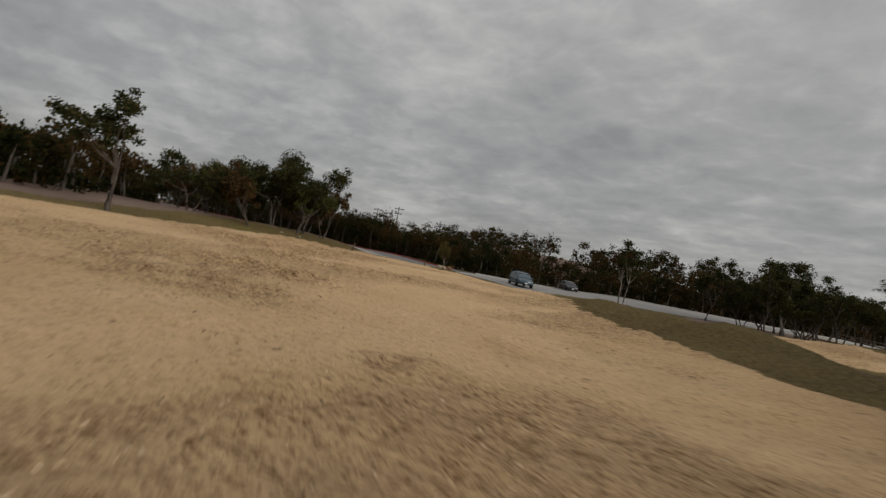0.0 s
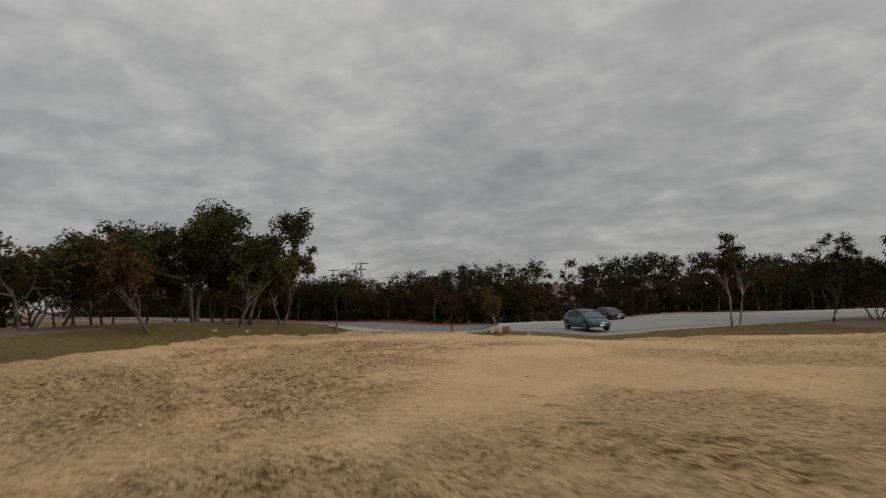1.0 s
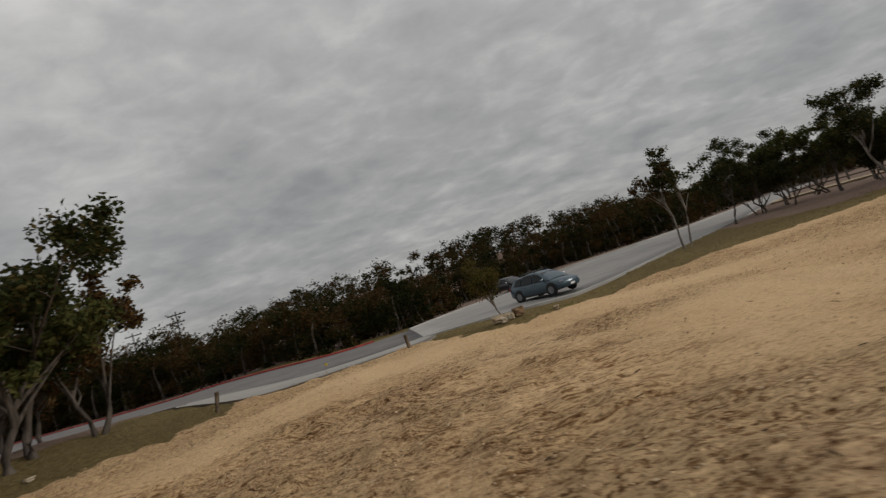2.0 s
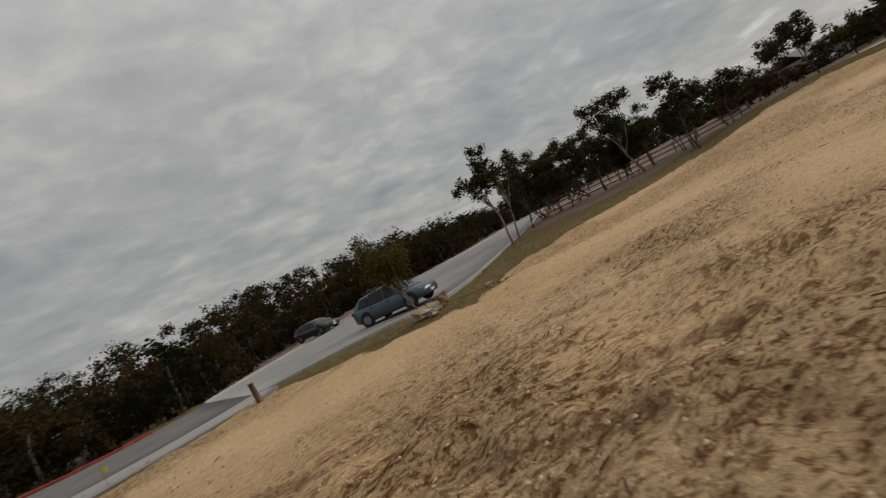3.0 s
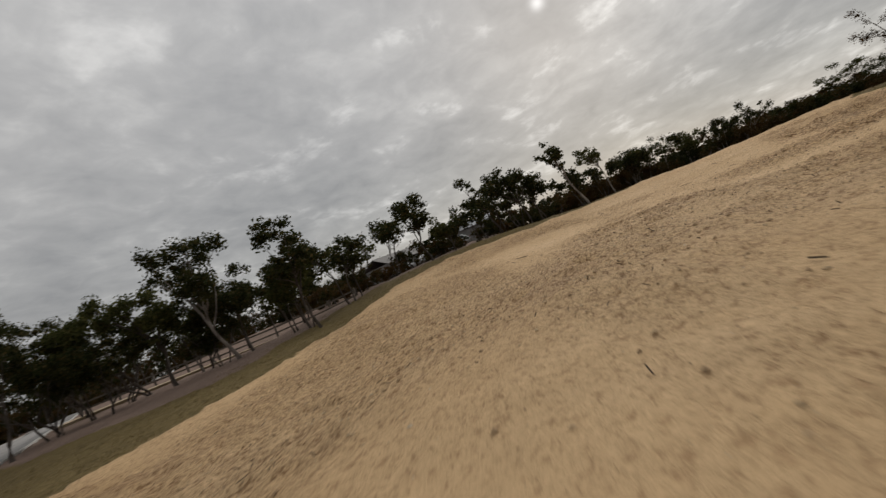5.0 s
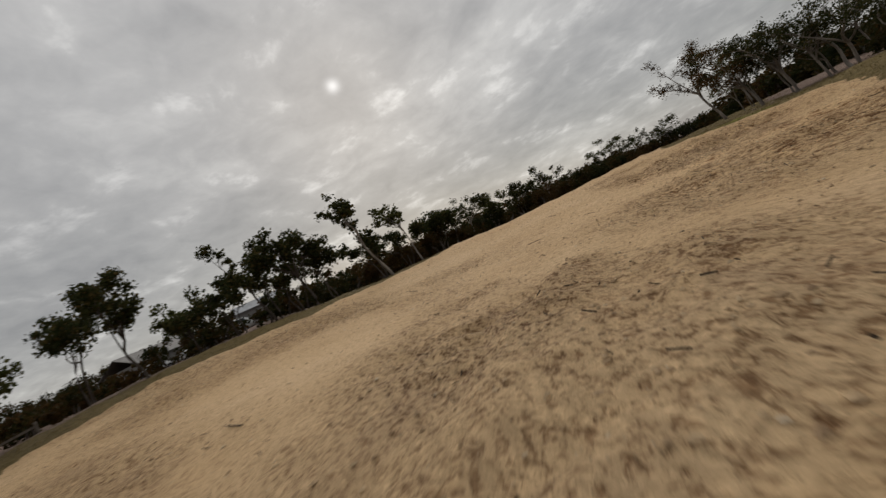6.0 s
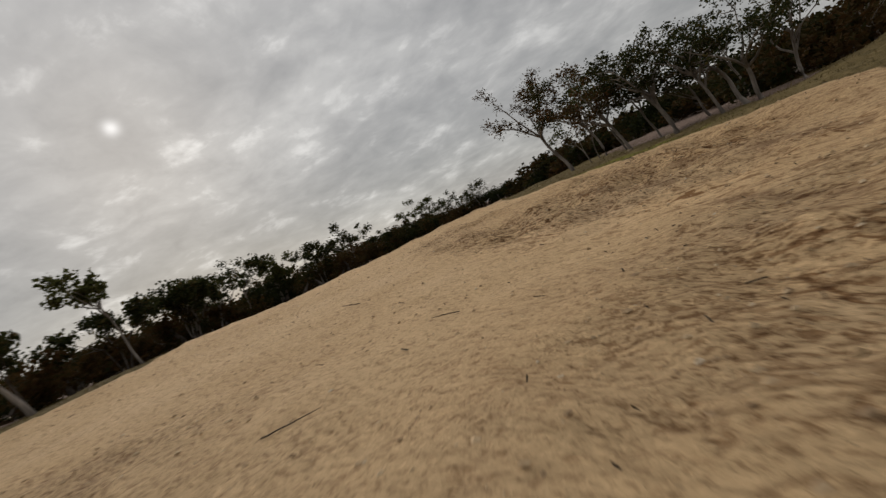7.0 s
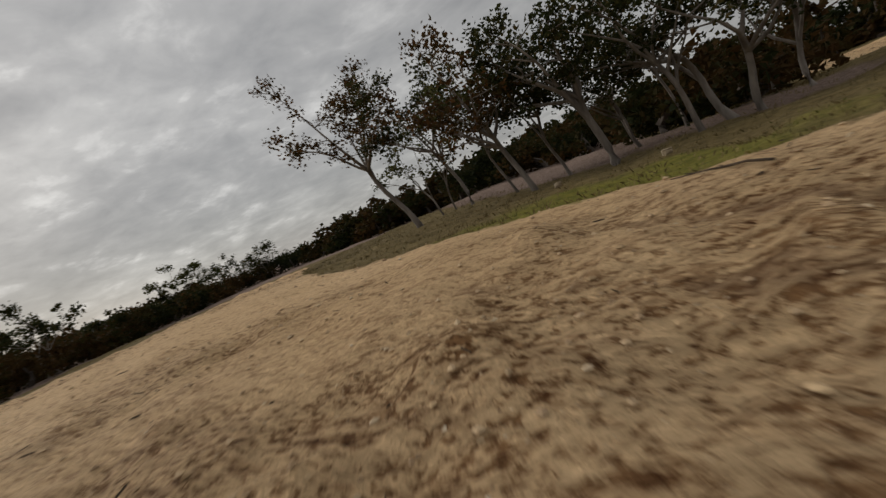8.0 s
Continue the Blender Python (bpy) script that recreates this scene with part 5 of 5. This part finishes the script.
def lying(name, seed, count, small, big, flatten, material, label, category, dense, where=rough_mask):
    """Loose pieces scattered over the sand, thicker where it is churned, as one body."""
    rng = np.random.default_rng(seed)
    x, y = rng.uniform(-9, 41, count * 6), rng.uniform(-14, 30, count * 6)
    keep = (signed_distance(x, y, FIELD) > 0.15) & (rng.random(len(x)) < dense + (1 - dense) * where(x, y))
    x, y = x[keep][:count], y[keep][:count]
    z = ground_height(x, y)
    n = len(x)
    s = small + (big - small) * rng.random(n) ** 3.0
    base = np.array([(1, 0, 0), (0.35, 0.9, 0.1), (-0.7, 0.6, 0), (-0.9, -0.4, 0.1), (0.2, -1, 0), (0.15, 0.1, 1), (-0.1, -0.1, -0.8)])
    tri = np.array([(0, 1, 5), (1, 2, 5), (2, 3, 5), (3, 4, 5), (4, 0, 5), (1, 0, 6), (2, 1, 6), (3, 2, 6), (4, 3, 6), (0, 4, 6)])
    a = rng.uniform(0, 6.28, n)
    p = base[None] * (1 + rng.uniform(-0.3, 0.3, (n, 7, 1))) * s[:, None, None] * np.array([1, 0.75, flatten])
    c, q = np.cos(a)[:, None], np.sin(a)[:, None]
    v = np.stack([p[..., 0] * c - p[..., 1] * q + x[:, None], p[..., 0] * q + p[..., 1] * c + y[:, None], p[..., 2] + z[:, None] + s[:, None] * flatten * 0.25], -1).reshape(-1, 3)
    f = (tri[None] + 7 * np.arange(n)[:, None, None]).reshape(-1, 3)
    me = bpy.data.meshes.new(name)
    me.from_pydata(v.tolist(), [], f.tolist())
    me.materials.append(material)
    return tagged(new(name, me), label, category, kind="stuff")


k = Mat("loose_stone")
STONE = k.set(k.ramp(k.island(), (0.0, (0.30, 0.215, 0.125)), (0.5, (0.55, 0.41, 0.255)), (0.85, (0.58, 0.45, 0.30)), (1.0, (0.62, 0.51, 0.37))), 0.92, spec=0.12)
k = Mat("earth_clod")
CLOD = k.set(k.ramp(k.island(), (0.0, (0.24, 0.160, 0.095)), (0.5, (0.44, 0.310, 0.185)), (1.0, (0.60, 0.44, 0.27))), 0.95, spec=0.08)
k = Mat("torn_lump")
LUMP = k.set(k.ramp(k.island(), (0.0, (0.26, 0.175, 0.095)), (0.5, (0.42, 0.295, 0.165)), (1.0, (0.60, 0.43, 0.25))), 0.95, spec=0.08)
lying("gravel", 7, 16000, 0.006, 0.030, 0.6, STONE, "loose pale limestone chips scattered over the sand", "gravel", 0.25)
lying("clods", 8, 34000, 0.008, 0.032, 0.6, CLOD, "dry tan earth clods on churned sand", "soil", 0.04)
lying("lumps", 10, 9000, 0.008, 0.034, 0.6, LUMP, "torn-up lumps of tan earth in wheel tracks", "soil", 0.0, churn_mask)


def litter(seed, count):
    """Short dark twigs and bark shreds over the sand, as one body."""
    rng = np.random.default_rng(seed)
    x, y = rng.uniform(-9, 41, count * 6), rng.uniform(-14, 30, count * 6)
    keep = (signed_distance(x, y, FIELD) > 0.1) & (rng.random(len(x)) < 0.06 + 0.94 * rough_mask(x, y))
    x, y = x[keep][:count], y[keep][:count]
    z = ground_height(x, y) + 0.012
    n = len(x)
    a = rng.normal(0.35, 0.9, n)
    h, w = (0.012 + 0.05 * rng.random(n) ** 3), 0.003 + 0.004 * rng.random(n)
    dx, dy = np.cos(a), np.sin(a)
    up = rng.uniform(0.0, 0.03, n)
    ends = []
    for s in (-1, 1):
        for ox, oz in ((-1, 0), (1, 0), (0, 1.6)):
            ends.append(np.stack([x + s * h * dx - ox * w * dy, y + s * h * dy + ox * w * dx, z + oz * w + (up if s > 0 else 0)], -1))
    v = np.stack(ends, 1).reshape(-1, 3)
    f0 = np.array([(0, 1, 4, 3), (1, 2, 5, 4), (2, 0, 3, 5)])
    f = (f0[None] + 6 * np.arange(n)[:, None, None]).reshape(-1, 4)
    me = bpy.data.meshes.new("twig_litter")
    me.from_pydata(v.tolist(), [], f.tolist())
    me.materials.append(STICK)
    return tagged(new("twig_litter", me), "dark twig shreds and bark litter on the sand", "twigs", kind="stuff")


litter(9, 2600)


def blades(name, seed, count, test, high, material, label):
    """Bent grass blades in tufts."""
    rng = np.random.default_rng(seed)
    x, y = rng.uniform(-18, 44, count * 8), rng.uniform(-6, 46, count * 8)
    sd = signed_distance(x, y, FIELD)
    keep = test(x, y, sd, rng.random(len(x))) & (road_mask(x, y) < -0.2)
    x, y, sd = x[keep][:count], y[keep][:count], sd[keep][:count]
    per = 4
    x, y = np.repeat(x, per) + rng.normal(0, 0.05, len(x) * per), np.repeat(y, per) + rng.normal(0, 0.05, len(y) * per)
    z = ground_height(x, y) - 0.02
    n = len(x)
    h = high * (0.5 + rng.random(n))
    a, t = rng.uniform(0, 6.28, n), rng.uniform(0.15, 0.8, n)
    w = 0.004 + 0.006 * rng.random(n)
    dx, dy = np.cos(a), np.sin(a)
    v = np.stack([np.stack([x - w * dy, y + w * dx, z], -1), np.stack([x + w * dy, y - w * dx, z], -1),
                  np.stack([x + 0.4 * t * h * dx, y + 0.4 * t * h * dy, z + 0.6 * h], -1), np.stack([x + t * h * dx, y + t * h * dy, z + h * (1 - 0.3 * t)], -1)], 1).reshape(-1, 3)
    f = (np.array([(0, 1, 2), (2, 1, 3)])[None] + 4 * np.arange(n)[:, None, None]).reshape(-1, 3)
    me = bpy.data.meshes.new(name)
    me.from_pydata(v.tolist(), [], f.tolist())
    me.materials.append(material)
    return tagged(new(name, me), label, "grass", kind="stuff")


k = Mat("dry_grass_blades")
DRY = k.set(k.ramp(k.island(), (0.0, (0.09, 0.068, 0.028)), (0.6, (0.18, 0.135, 0.058)), (1.0, (0.27, 0.20, 0.095))), 0.8, spec=0.1)
k = Mat("green_grass_blades")
GREEN = k.set(k.ramp(k.island(), (0.0, (0.075, 0.080, 0.016)), (0.6, (0.155, 0.145, 0.034)), (1.0, (0.220, 0.185, 0.058))), 0.75, spec=0.15)
blades("dry_grass", 12, 14000, lambda x, y, sd, r: (sd < 0.1) & (sd > -5.5) & (r < 0.9 * np.exp(sd / 4.0)), 0.06, DRY, "short dry brown grass round the field's rim")
blades("green_grass", 13, 4500, lambda x, y, sd, r: (sd < 0.15) & (np.exp(-(((x - 32.0) / 2.6) ** 2) - ((y - 7.2) / 1.2) ** 2) + np.exp(-(((x + 8.6) / 1.4) ** 2) - ((y - 14) / 4.0) ** 2) * 0.6
       + 0.6 * np.exp(-(((x - 6.3) / 2.2) ** 2) - ((y - 26.0) / 1.0) ** 2) > 0.25 + 0.4 * r), 0.05, GREEN, "patches of short green grass at the sand's edge")
